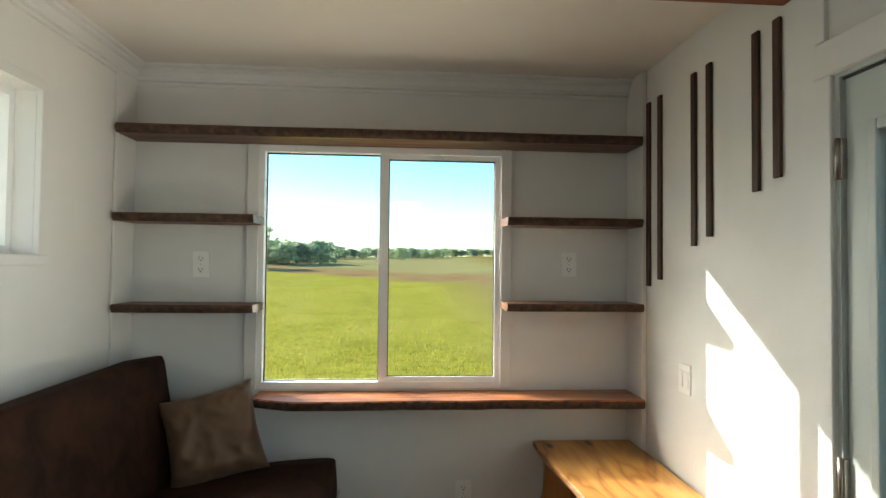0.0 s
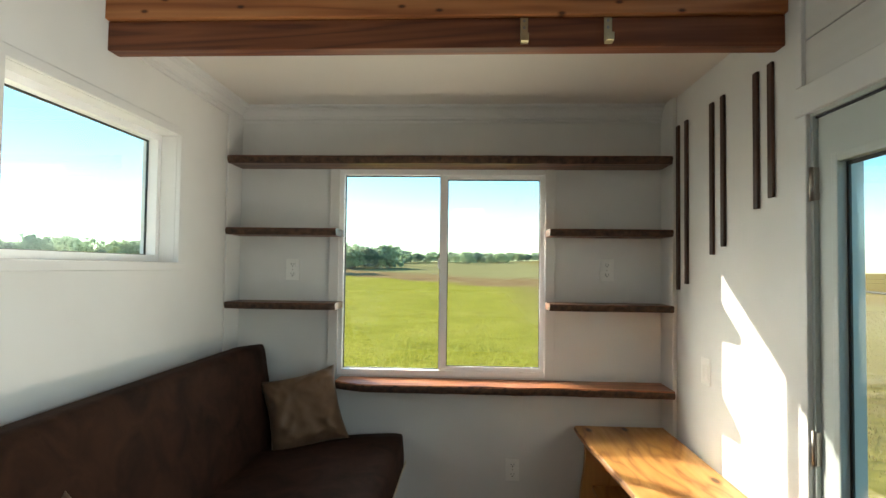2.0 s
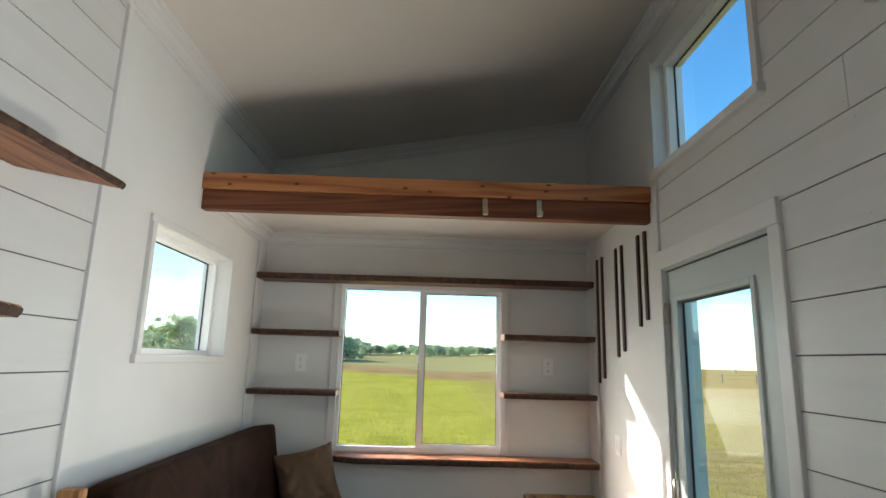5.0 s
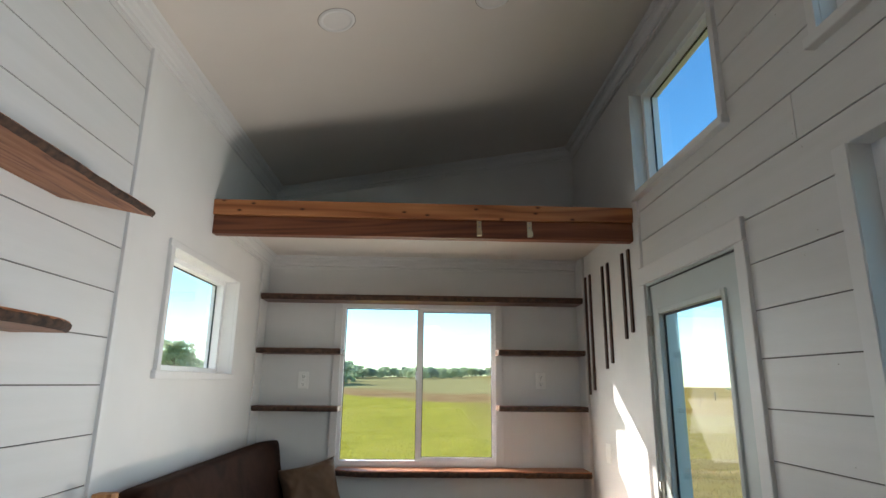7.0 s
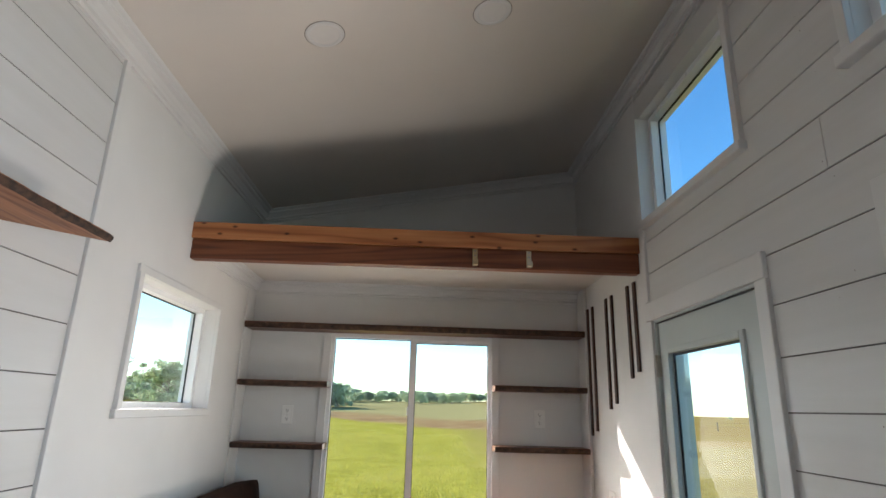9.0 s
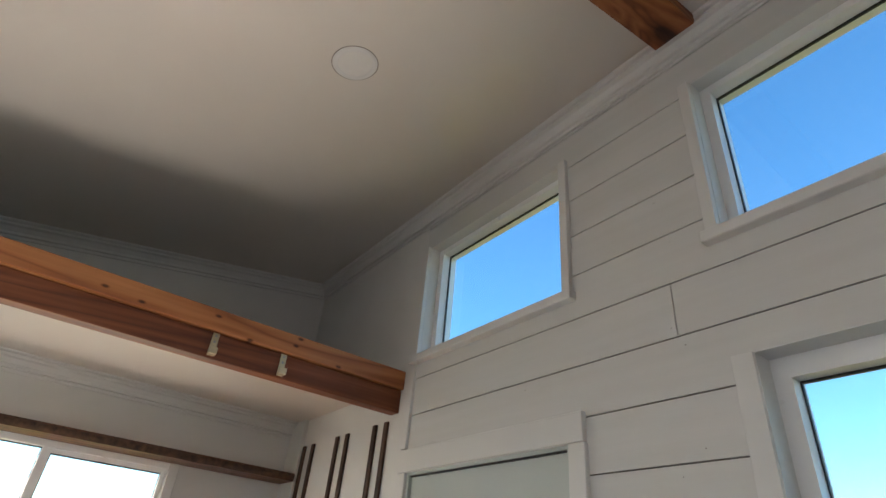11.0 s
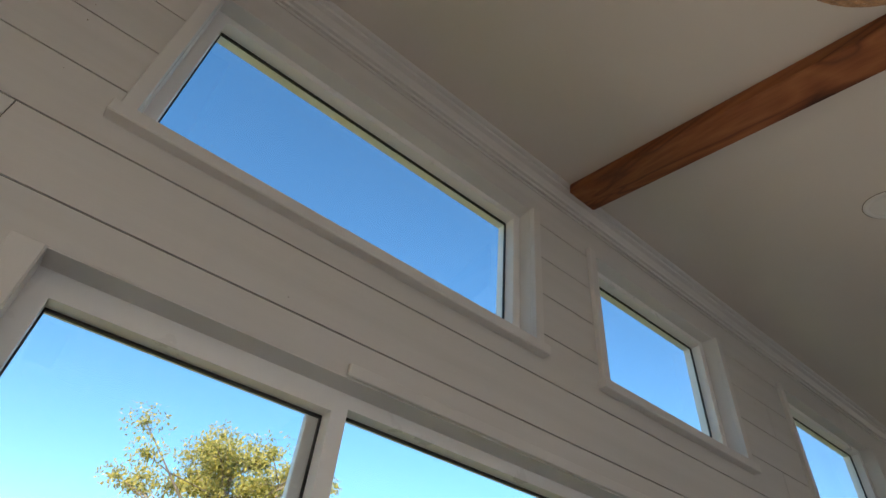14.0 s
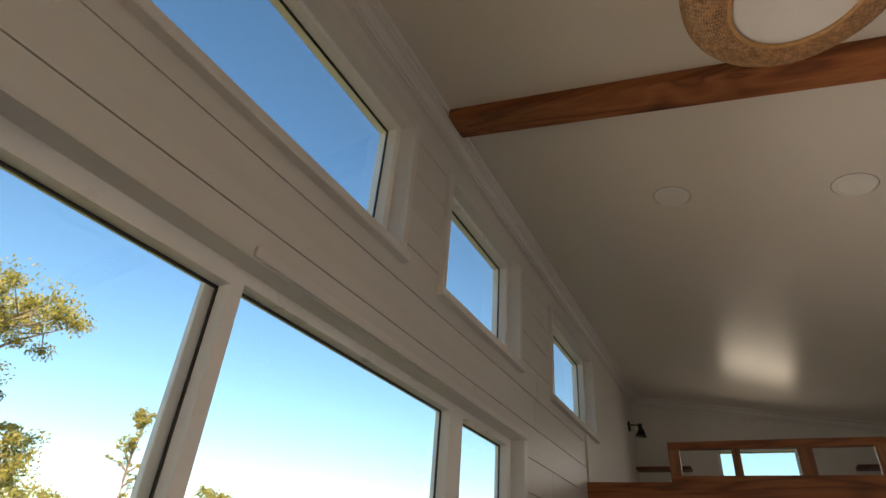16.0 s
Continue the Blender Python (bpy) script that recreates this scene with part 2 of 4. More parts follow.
M_OUTSIDE = paint("outside_siding", (0.5, 0.5, 0.5), 0.6)
M_BARKTREE = plain("tree_bark", (0.23, 0.18, 0.14), 0.85, 0, 0.4, 9, 0.8)
M_DARKSHED = plain("dark_shed_boards", (0.06, 0.05, 0.045), 0.85, 0, 0.3, 8, 0.5)
M_POST = plain("weathered_fence_wood", (0.13, 0.105, 0.085), 0.85, 0, 0.35, 12, 0.6)


def leaves(name, a, b, c):
    n = Nodes(name)
    g = n.t.nodes.new("ShaderNodeNewGeometry")
    n.link(n.ramp(g.outputs["Random Per Island"], [(0, a), (0.5, b), (1, c)]), n.b.inputs["Base Color"])
    n.b.inputs["Roughness"].default_value = 0.55
    n.b.inputs["Subsurface Weight"].default_value = 0.0
    trans = n.add("ShaderNodeBsdfTranslucent")
    n.link(n.ramp(g.outputs["Random Per Island"], [(0, tuple(x * 1.3 for x in a)), (1, tuple(x * 1.3 for x in c))]), trans.inputs["Color"])
    mixer = n.add("ShaderNodeMixShader", Fac=0.4)
    n.link(n.b.outputs[0], mixer.inputs[1])
    n.link(trans.outputs[0], mixer.inputs[2])
    n.link(mixer.outputs[0], n.t.nodes["Material Output"].inputs["Surface"])
    return n.m


M_LEAF_GOLD = leaves("cottonwood_leaves", (0.14, 0.16, 0.035), (0.30, 0.29, 0.06), (0.50, 0.41, 0.09))
M_LEAF_GREEN = leaves("tree_leaves", (0.16, 0.21, 0.12), (0.22, 0.28, 0.15), (0.28, 0.33, 0.18))
M_LEAF_DARK = leaves("cedar_leaves", (0.015, 0.028, 0.014), (0.03, 0.045, 0.02), (0.05, 0.065, 0.025))
# Far foliage: pale, low-contrast greens with the distance haze put into them.
M_LEAF_HAZED = leaves("hazed_tree_leaves", (0.38, 0.45, 0.26), (0.46, 0.53, 0.32), (0.54, 0.60, 0.36))
M_LEAF_HAZED_DARK = leaves("hazed_cedar_leaves", (0.24, 0.30, 0.22), (0.29, 0.36, 0.25), (0.34, 0.40, 0.27))
M_BLADE = leaves("grass_blades", (0.34, 0.33, 0.04), (0.43, 0.39, 0.06), (0.52, 0.44, 0.10))
M_BLADE_DRY = leaves("dry_grass_blades", (0.26, 0.20, 0.06), (0.36, 0.26, 0.10), (0.48, 0.35, 0.18))


def ground_material():
    n = Nodes("meadow")
    v = n.coords()
    pos = n.t.nodes.new("ShaderNodeSeparateXYZ")
    n.link(v, pos.inputs[0])
    lawn = n.ramp(n.noise(v, 0.35, 6, 0.65), [(0.3, (0.32, 0.30, 0.04)), (0.5, (0.42, 0.38, 0.06)), (0.72, (0.50, 0.42, 0.10))])
    tuft = n.ramp(n.noise(v, 6.0, 5, 0.7), [(0.32, (0.30, 0.34, 0.28)), (0.5, (0.9, 0.9, 0.85)), (0.68, (1.15, 1.1, 1.0))])
    lawn = n.mix(lawn, tuft, 0.85)
    lawn = n.mix(lawn, n.ramp(n.noise(v, 1.3, 5, 0.7), [(0.34, (0.62, 0.60, 0.55)), (0.52, (1, 1, 1))]), 0.7)
    # the grass beside the door is half dry, in patches
    beside = n.add("ShaderNodeMapRange")
    n.link(pos.outputs["X"], beside.inputs["Value"])
    beside.inputs["From Min"].default_value, beside.inputs["From Max"].default_value = 1.5, 6.0
    patch = n.add("ShaderNodeMath")
    patch.operation = "MULTIPLY"
    n.link(beside.outputs[0], patch.inputs[0])
    n.link(n.ramp(n.noise(v, 0.9, 6, 0.7), [(0.36, (0.7, 0.7, 0.7)), (0.6, (1.0, 1.0, 1.0))]), patch.inputs[1])
    lawn = n.mix(lawn, n.ramp(n.noise(v, 3.0, 5, 0.7), [(0.3, (0.15, 0.12, 0.05)), (0.5, (0.30, 0.225, 0.085)), (0.75, (0.42, 0.31, 0.15))]), patch.outputs[0], "MIX")
    dry = n.ramp(n.noise(n.coords((0.3, 1, 1)), 0.12, 6, 0.65), [(0.3, (0.20, 0.13, 0.035)), (0.5, (0.30, 0.20, 0.06)), (0.75, (0.25, 0.22, 0.05))])
    # the lawn ends on a wavering line, nearer on the right
    slope = n.add("ShaderNodeMath")
    slope.operation = "MULTIPLY_ADD"
    n.link(pos.outputs["X"], slope.inputs[0])
    slope.inputs[1].default_value = 0.9
    n.link(pos.outputs["Y"], slope.inputs[2])
    wob = n.add("ShaderNodeMath")
    wob.operation = "MULTIPLY_ADD"
    n.link(n.noise(v, 0.08, 4), wob.inputs[0])
    wob.inputs[1].default_value = 16.0
    n.link(slope.outputs[0], wob.inputs[2])
    edge = n.add("ShaderNodeMapRange")
    n.link(wob.outputs[0], edge.inputs["Value"])
    edge.inputs["From Min"].default_value, edge.inputs["From Max"].default_value = 56.0, 58.5
    # a belt of reddish dry grass, then the paler field up to the trees
    belt = n.add("ShaderNodeMapRange")
    n.link(wob.outputs[0], belt.inputs["Value"])
    belt.inputs["From Min"].default_value, belt.inputs["From Max"].default_value = 69.0, 74.0
    red = n.ramp(n.noise(n.coords((0.5, 1, 1)), 0.6, 6, 0.7), [(0.3, (0.20, 0.115, 0.05)), (0.5, (0.31, 0.20, 0.09)), (0.7, (0.42, 0.31, 0.14))])
    beside_field = n.add("ShaderNodeMapRange")
    n.link(pos.outputs["X"], beside_field.inputs["Value"])
    beside_field.inputs["From Min"].default_value, beside_field.inputs["From Max"].default_value = 10.0, 18.0
    field = n.mix(n.ramp(n.noise(n.coords((0.3, 1, 1)), 0.2, 6, 0.65), [(0.3, (0.26, 0.23, 0.10)), (0.6, (0.36, 0.31, 0.13))]), dry, beside_field.outputs[0], "MIX")
    far = n.mix(n.mix(red, dry, beside_field.outputs[0], "MIX"), field, belt.outputs[0], "MIX")
    n.link(n.mix(lawn, far, edge.outputs[0], "MIX"), n.b.inputs["Base Color"])
    n.b.inputs["Roughness"].default_value = 0.9
    n.b.inputs["Specular IOR Level"].default_value = 0.0
    n.bump(n.noise(v, 5, 6, 0.7), 0.6, 0.06)
    return n.m


M_GROUND = ground_material()


# ---- building helpers ----
def box(bm, x0, x1, y0, y1, z0, z1, bevel=0.0, seg=1):
    made = bmesh.ops.create_cube(bm, size=1.0, matrix=Matrix.Translation(((x0 + x1) / 2, (y0 + y1) / 2, (z0 + z1) / 2)) @ Matrix.Diagonal((abs(x1 - x0), abs(y1 - y0), abs(z1 - z0), 1)))
    if bevel:
        edges = list({e for v in made["verts"] for e in v.link_edges})
        bmesh.ops.bevel(bm, geom=edges, offset=bevel, segments=seg, affect="EDGES", profile=0.6)
    return bm


def boxed(x0, x1, y0, y1, z0, z1, bevel=0.0, seg=1):
    return box(bmesh.new(), x0, x1, y0, y1, z0, z1, bevel, seg)


def cylinder(bm, centre, axis, radius, length, sides=24, radius2=None):
    turn = Vector(axis).to_track_quat("Z", "Y").to_matrix().to_4x4()
    bmesh.ops.create_cone(bm, cap_ends=True, segments=sides, radius1=radius, radius2=radius if radius2 is None else radius2, depth=length, matrix=Matrix.Translation(centre) @ turn)
    return bm


def mesh_of(name, bm, material, smooth=False):
    me = bpy.data.meshes.new(name)
    bmesh.ops.recalc_face_normals(bm, faces=bm.faces)
    bm.to_mesh(me)
    bm.free()
    me.materials.append(material)
    if smooth:
        me.shade_smooth()
    return me


def part(name, bm, material, parent, label="", smooth=False):
    ob = new(name, mesh_of(name, bm, material, smooth))
    ob.parent = parent
    ob.matrix_parent_inverse = parent.matrix_world.inverted() if parent.parent is None else Matrix.Translation(-parent.parent.location)
    if parent.parent is not None:
        ob.matrix_parent_inverse = Matrix.Identity(4)
    return tagged(ob, label)


def thing(name, base, label, category, group="", kind=""):
    ob = new(name)
    ob.location = base
    ob.matrix_world = Matrix.Translation(base)
    ob.empty_display_size = 0.05
    return tagged(ob, label, category, group, kind)


def solo(name, bm, material, label, category, group="", kind="", smooth=False):
    return tagged(new(name, mesh_of(name, bm, material, smooth)), label, category, group, kind)


def slab_with_holes(axis, near, far, rect, holes):
    """A flat slab whose thickness runs along an axis from near to far, over a rectangle (a0, a1, z0, z1), with openings through it."""
    bm = bmesh.new()
    a0, a1, z0, z1 = rect
    us = sorted({a0, a1, *[min(max(h[i], a0), a1) for h in holes for i in (0, 1)]})
    vs = sorted({z0, z1, *[min(max(h[i], z0), z1) for h in holes for i in (2, 3)]})
    cells = {}
    for i in range(len(us) - 1):
        for j in range(len(vs) - 1):
            cu, cv = (us[i] + us[i + 1]) / 2, (vs[j] + vs[j + 1]) / 2
            cells[i, j] = not any(h[0] < cu < h[1] and h[2] < cv < h[3] for h in holes)
    found = {}

    def vert(u, v, d):
        key = (u, v, d)
        if key not in found:
            found[key] = bm.verts.new((d, u, v) if axis == 0 else ((u, d, v) if axis == 1 else (u, v, d)))
        return found[key]

    for (i, j), solid in cells.items():
        if not solid:
            continue
        u0, u1, v0, v1 = us[i], us[i + 1], vs[j], vs[j + 1]
        for d in (near, far):
            bm.faces.new([vert(u0, v0, d), vert(u1, v0, d), vert(u1, v1, d), vert(u0, v1, d)])
        for (di, dj), (p, q) in (((-1, 0), ((u0, v0), (u0, v1))), ((1, 0), ((u1, v0), (u1, v1))), ((0, -1), ((u0, v0), (u1, v0))), ((0, 1), ((u0, v1), (u1, v1)))):
            if not cells.get((i + di, j + dj), False):
                bm.faces.new([vert(*p, near), vert(*q, near), vert(*q, far), vert(*p, far)])
    return bm


def ceiling_at(x):
    """Height of the sloping ceiling."""
    return 3.085 + 0.176 * x


def extrude_profile(profile, start, end, side, up=Vector((0, 0, 1))):
    """A moulding: a profile of (out, up) points run from start to end; out goes along side."""
    bm = bmesh.new()
    rings = []
    for p in (start, end):
        rings.append([bm.verts.new(Vector(p) + side * a + up * b) for a, b in profile])
    k = len(profile)
    for i in range(k):
        bm.faces.new([rings[0][i], rings[0][(i + 1) % k], rings[1][(i + 1) % k], rings[1][i]])
    bm.faces.new(rings[0][::-1])
    bm.faces.new(rings[1])
    return bm


CROWN = [(0, 0), (0, -0.086), (0.012, -0.086), (0.014, -0.074), (0.008, -0.070), (0.022, -0.066), (0.024, -0.054), (0.018, -0.051), (0.034, -0.030), (0.052, -0.024), (0.054, -0.014), (0.048, -0.012), (0.066, -0.009), (0.072, -0.004), (0.072, 0)]

# ---- the shell ----
XL, XR, YE, YF = -1.17, 1.17, 3.60, -5.15
OUT = 0.15
END_WIN = (-0.60, 0.53, 0.878, 2.005)
SIDE_WIN = (1.998, 2.93, 1.475, 2.035)
DOOR = (1.447, 2.303, 0.012, 1.948)
LARGE_WIN = (-1.725, 0.855, 0.95, 2.10)
HIGH_WINS = [(1.44, 2.325), (-0.378, 0.868), (-1.62, -0.737), (-3.315, -2.235)]
HZ = (2.463, 3.062)
LOFT_WIN = (-0.26, 0.42, 2.42, 2.74)

wall_north = solo("wall_north", slab_with_holes(1, YE, YE + 0.07, (XL - OUT, XR + OUT, -0.1, 3.35), [END_WIN]), M_WALL, "white painted end wall with a wide sliding window", "wall", kind="structure")
wall_west = solo("wall_west", slab_with_holes(0, XL - 0.006, XL - OUT, (YF, YE, -0.1, 2.95), [SIDE_WIN]), M_WALL, "white painted low side wall above the sofa", "wall", kind="structure")
RIGHT_HOLES = [DOOR, LARGE_WIN] + [(a, b, *HZ) for a, b in HIGH_WINS]
wall_east = solo("wall_east", slab_with_holes(0, XR + 0.006, XR + OUT, (YF, YE, -0.1, 3.38), RIGHT_HOLES), M_WALL, "white high side wall with door, large window and high windows", "wall", kind="structure")
wall_south = solo("wall_south", slab_with_holes(1, YF, YF - OUT, (XL - OUT, XR + OUT, -0.1, 3.35), [LOFT_WIN]), M_WALL, "white end wall behind the far loft with a small window", "wall", kind="structure")
wall_under_loft = solo("wall_under_loft", boxed(XL, XR, -3.22, -3.14, 0.0, 1.93), M_WALL, "plain white wall under the far loft", "wall", kind="structure")

# plain lining of the side walls under and in the near loft
part("lining", slab_with_holes(0, XR, XR + 0.006, (2.366, YE, 0.0, 3.30), []), M_WALL, wall_east)
part("lining", slab_with_holes(0, XL - 0.006, XL, (1.600, YE, 0.0, 2.90), [SIDE_WIN]), M_WALL, wall_west)
part("lining", slab_with_holes(0, XR, XR + 0.006, (YF, -3.03, 0.0, 3.30), [(-3.335, -2.255, *HZ)]), M_WALL, wall_east)
part("lining", slab_with_holes(0, XL - 0.006, XL, (YF, -3.03, 0.0, 2.90), []), M_WALL, wall_west)
# raised returns beside the end wall, as deep as the shelves
part("return_panel", boxed(1.147, XR - 0.0005, 3.425, YE, 0.0, 2.35, 0.003), M_WALL, wall_east)
part("return_panel", boxed(XL + 0.0005, XL + 0.012, 3.425, YE, 0.0, 2.35, 0.003), M_WALL, wall_west)

floor = solo("floor", boxed(XL - OUT, XR + OUT, YF - OUT, YE + OUT, -0.16, -0.012), M_SHADE_BACK, "dark brown wood plank floor", "floor", kind="structure")

bm = bmesh.new()
for x in (XL - OUT, XR + OUT):
    for y in (YF - OUT, YE + OUT):
        for up in (0.0, 0.12):
            bm.verts.new((x, y, ceiling_at(x) + up))
bmesh.ops.convex_hull(bm, input=bm.verts)
ceiling = solo("ceiling", bm, M_CEIL, "smooth off-white sloping ceiling with a soft sheen", "ceiling", kind="structure")
loft_ceiling = solo("loft_ceiling", boxed(XL, XR, 2.50, YE, 2.35, 2.392), M_CEIL, "flat off-white ceiling under the near loft", "ceiling", kind="structure")
loft_floor = solo("loft_floor", boxed(XL, XR, 2.50, YE, 2.394, 2.415), M_FLOOR, "dark wooden deck of the near loft", "floor", kind="structure")
far_loft_floor = solo("far_loft_floor", boxed(XL, XR, YF, -3.06, 1.94, 2.085), M_WALL, "deck of the far sleeping loft", "floor", kind="structure")

# ---- mouldings ----
crown = thing("crown_moulding", (0, 3.5, 2.3), "white painted stepped crown moulding under the ceilings", "trim", kind="structure")
part("moulding", extrude_profile(CROWN, (XL, YE, 2.35), (XR, YE, 2.35), Vector((0, -1, 0))), M_TRIM, crown)
part("moulding", extrude_profile(CROWN, (XL, 2.53, 2.35), (XL, YE, 2.35), Vector((1, 0, 0))), M_TRIM, crown)
part("moulding", extrude_profile(CROWN, (XL, YF, ceiling_at(XL) + 0.002), (XL, YE, ceiling_at(XL) + 0.002), Vector((1, 0, 0.176))), M_TRIM, crown)
part("moulding", extrude_profile(CROWN, (XR, YF, ceiling_at(XR)), (XR, YE, ceiling_at(XR)), Vector((-1, 0, -0.176))), M_TRIM, crown)
part("moulding", extrude_profile(CROWN, (XL, YE, ceiling_at(XL)), (XR, YE, ceiling_at(XR)), Vector((0, -1, 0))), M_TRIM, crown)
part("moulding", extrude_profile(CROWN, (XL, YF, ceiling_at(XL)), (XR, YF, ceiling_at(XR)), Vector((0, 1, 0))), M_TRIM, crown)
baseboard = thing("baseboard", (0, 3.58, 0), "white painted baseboard along the walls", "trim", kind="structure")
part("board", boxed(XL + 0.012, 1.147, YE - 0.014, YE - 0.0005, 0.0, 0.105, 0.003), M_TRIM, baseboard)
part("board", boxed(XR - 0.014, XR - 0.0005, 2.366, 3.425, 0.0, 0.105, 0.003), M_TRIM, baseboard)
part("board", boxed(XL + 0.0005, XL + 0.014, 1.617, 3.425, 0.0, 0.105, 0.003), M_TRIM, baseboard)
battens = thing("corner_battens", (0, 1.5, 0), "white battens where the boarding meets plain wall", "trim", kind="structure")
part("batten", boxed(XL - 0.004, XL + 0.014, 1.582, 1.616, 0.0, ceiling_at(XL) - 0.075, 0.002), M_TRIM, battens)
part("batten", boxed(XR - 0.014, XR + 0.004, 2.335, 2.372, 2.05, 2.43, 0.002), M_TRIM, battens)
part("batten", boxed(XR - 0.014, XR + 0.004, -3.045, -3.01, 2.09, 2.42, 0.002), M_TRIM, battens)


# ---- windows ----
def window(name, axis, wall, inward, opening, glass_at, panes, frame_w, label, casing=(0.035, 0.035, 0.035, 0.035), sill=0.0, thick=OUT, proud=0.019, taller=0.0):
    """A window in an opening (a0, a1, z0, z1). glass_at: how deep the glass lies; panes: rows of (a0, a1, extra depth)."""
    a0, a1, z0, z1 = opening
    middle = (a0 + a1) / 2
    base = (wall, middle, z0) if axis == 0 else (middle, wall, z0)
    w = thing(name, base, label, "window", kind="structure")

    def bx(u0, u1, d0, d1, v0, v1, bev=0.002):
        d0, d1 = wall - inward * d0, wall - inward * d1
        d0, d1 = min(d0, d1), max(d0, d1)
        return boxed(d0, d1, u0, u1, v0, v1, bev) if axis == 0 else boxed(u0, u1, d0, d1, v0, v1, bev)

    # lining boards of the reveal
    t = 0.012
    for nm, u0, u1, v0, v1 in (("jamb", a0 - t, a0 + 0.003, z0 - t, z1 + t), ("jamb", a1 - 0.003, a1 + t, z0 - t, z1 + t), ("head", a0 + 0.003, a1 - 0.003, z1 - 0.003, z1 + t), ("stool", a0 + 0.003, a1 - 0.003, z0 - t, z0 + 0.003)):
        part(nm, bx(u0, u1, 0.001, thick + 0.004, v0, v1, 0), M_TRIM, w)
    lo, hi, bot, top = casing
    if lo:
        part("casing", bx(a0 - lo, a0 + 0.001, -proud, 0.003, z0, z1), M_TRIM, w)
    if hi:
        part("casing", bx(a1 - 0.001, a1 + hi, -proud, 0.003, z0, z1), M_TRIM, w)
    if top:
        part("casing", bx(a0 - lo, a1 + hi, -0.013, 0.003, z1 - 0.001, z1 + top), M_TRIM, w)
    if bot:
        part("window_sill", bx(a0 - lo - 0.012, a1 + hi + 0.012, -0.022 - sill, 0.003, z0 - bot, z0 + 0.001, 0.003), M_TRIM, w)
    fr = part("window_frame", slab_with_holes(axis, wall - inward * (glass_at - 0.015), wall - inward * (thick - 0.01), (a0, a1, z0, z1), [(p[0], p[1], z0 + frame_w, z1 - frame_w + (taller if p is not panes[0] else 0)) for p in panes]), M_VINYL, w)
    for p0, p1, extra in panes:
        g = glass_at + 0.03 - extra
        e = 0.0
        if extra:
            e = 0.022
            part("sash", slab_with_holes(axis, wall - inward * (g - 0.016), wall - inward * (g + 0.016), (p0 - 0.006, p1 + 0.012, z0 + frame_w - 0.012, z1 - frame_w + 0.012), [(p0 + e, p1 - e, z0 + frame_w + e, z1 - frame_w - e)]), M_VINYL, w)
        q0, q1, r0, r1 = p0 + e, p1 - e, z0 + frame_w + e, z1 - frame_w - e + (0 if p0 == panes[0][0] else taller)
        part("gasket", slab_with_holes(axis, wall - inward * (g - 0.004), wall - inward * (g + 0.006), (q0, q1, r0, r1), [(q0 + 0.004, q1 - 0.004, r0 + 0.003, r1 - 0.006)]), M_GASKET, w)
        pane = part("pane", bx(q0 + 0.003, q1 - 0.003, g, g + 0.004, r0 + 0.002, r1 - 0.003, 0), M_GLASS, w, "clear glass")
        pane.visible_shadow = False
    return w


end_window = window("window_1", 1, YE, -1, END_WIN, 0.005, [(-0.575, -0.043, 0.0), (-0.025, 0.524, 0.018)], 0.03, "white vinyl sliding window above a live-edge sill", (0.052, 0.05, 0, 0), thick=0.07)
part("latch", boxed(-0.052, -0.034, YE - 0.022, YE - 0.004, 1.46, 1.52, 0.003), M_VINYL, end_window, "small white latch")
window("window_2", 0, XL, 1, SIDE_WIN, 0.085, [(SIDE_WIN[0] + 0.03, SIDE_WIN[1] - 0.03, 0.0)], 0.03, "white fixed side window above the sofa")
large = window("window_3", 0, XR, -1, LARGE_WIN, 0.085, [(0.213, 0.81, 0.0), (-1.02, 0.172, 0.0), (-1.68, -1.145, 0.0)], 0.055, "large white three-part window facing the trees", (0.055, 0.055, 0.04, 0.0), 0.01, proud=0.004, taller=0.018)
for a, b in HIGH_WINS:
    window("high_window", 0, XR, -1, (a, b, *HZ), 0.07, [(a + 0.035, b - 0.035, 0.0)], 0.03, "high white window under the ceiling showing blue sky", (0.035, 0.035, 0.035, 0.0), 0.012)
window("window_4", 1, YF, 1, LOFT_WIN, 0.05, [(LOFT_WIN[0] + 0.02, LOFT_WIN[1] - 0.02, 0.0)], 0.02, "small white window behind the far loft")
part("sash_stile", boxed(XR + 0.122, XR + 0.142, 0.2135, 0.246, 1.006, 2.044, 0.002), M_VINYL, large)
part("head_trim", boxed(XR - 0.012, XR - 0.0005, -1.755, 0.23, 2.0995, 2.130, 0.002), M_TRIM, large)

# ---- the glazed door ----
door = thing("door_1", (XR, 1.875, 0.012), "pale grey-green glazed entrance door, closed", "door", kind="structure")
GL = (1.595, 2.195, 0.24, 1.785)
part("leaf", slab_with_holes(0, XR + 0.012, XR + 0.044, (1.455, 2.295, 0.016, 1.936), [GL]), M_DOOR, door)
for y0, y1, z0, z1 in ((GL[0] - 0.028, GL[0], GL[2] - 0.028, GL[3] + 0.028), (GL[1], GL[1] + 0.028, GL[2] - 0.028, GL[3] + 0.028), (GL[0], GL[1], GL[3], GL[3] + 0.028), (GL[0], GL[1], GL[2] - 0.028, GL[2])):
    part("glazing_bead", boxed(XR + 0.002, XR + 0.016, y0, y1, z0, z1, 0.005, 2), M_DOOR, door)
part("spacer", slab_with_holes(0, XR + 0.0285, XR + 0.0375, GL, [(GL[0] + 0.011, GL[1] - 0.011, GL[2] + 0.011, GL[3] - 0.011)]), M_GASKET, door)
dp = part("pane", boxed(XR + 0.030, XR + 0.036, GL[0], GL[1], GL[2], GL[3]), M_DOORGLASS, door, "clear glass")
dp.visible_shadow = False
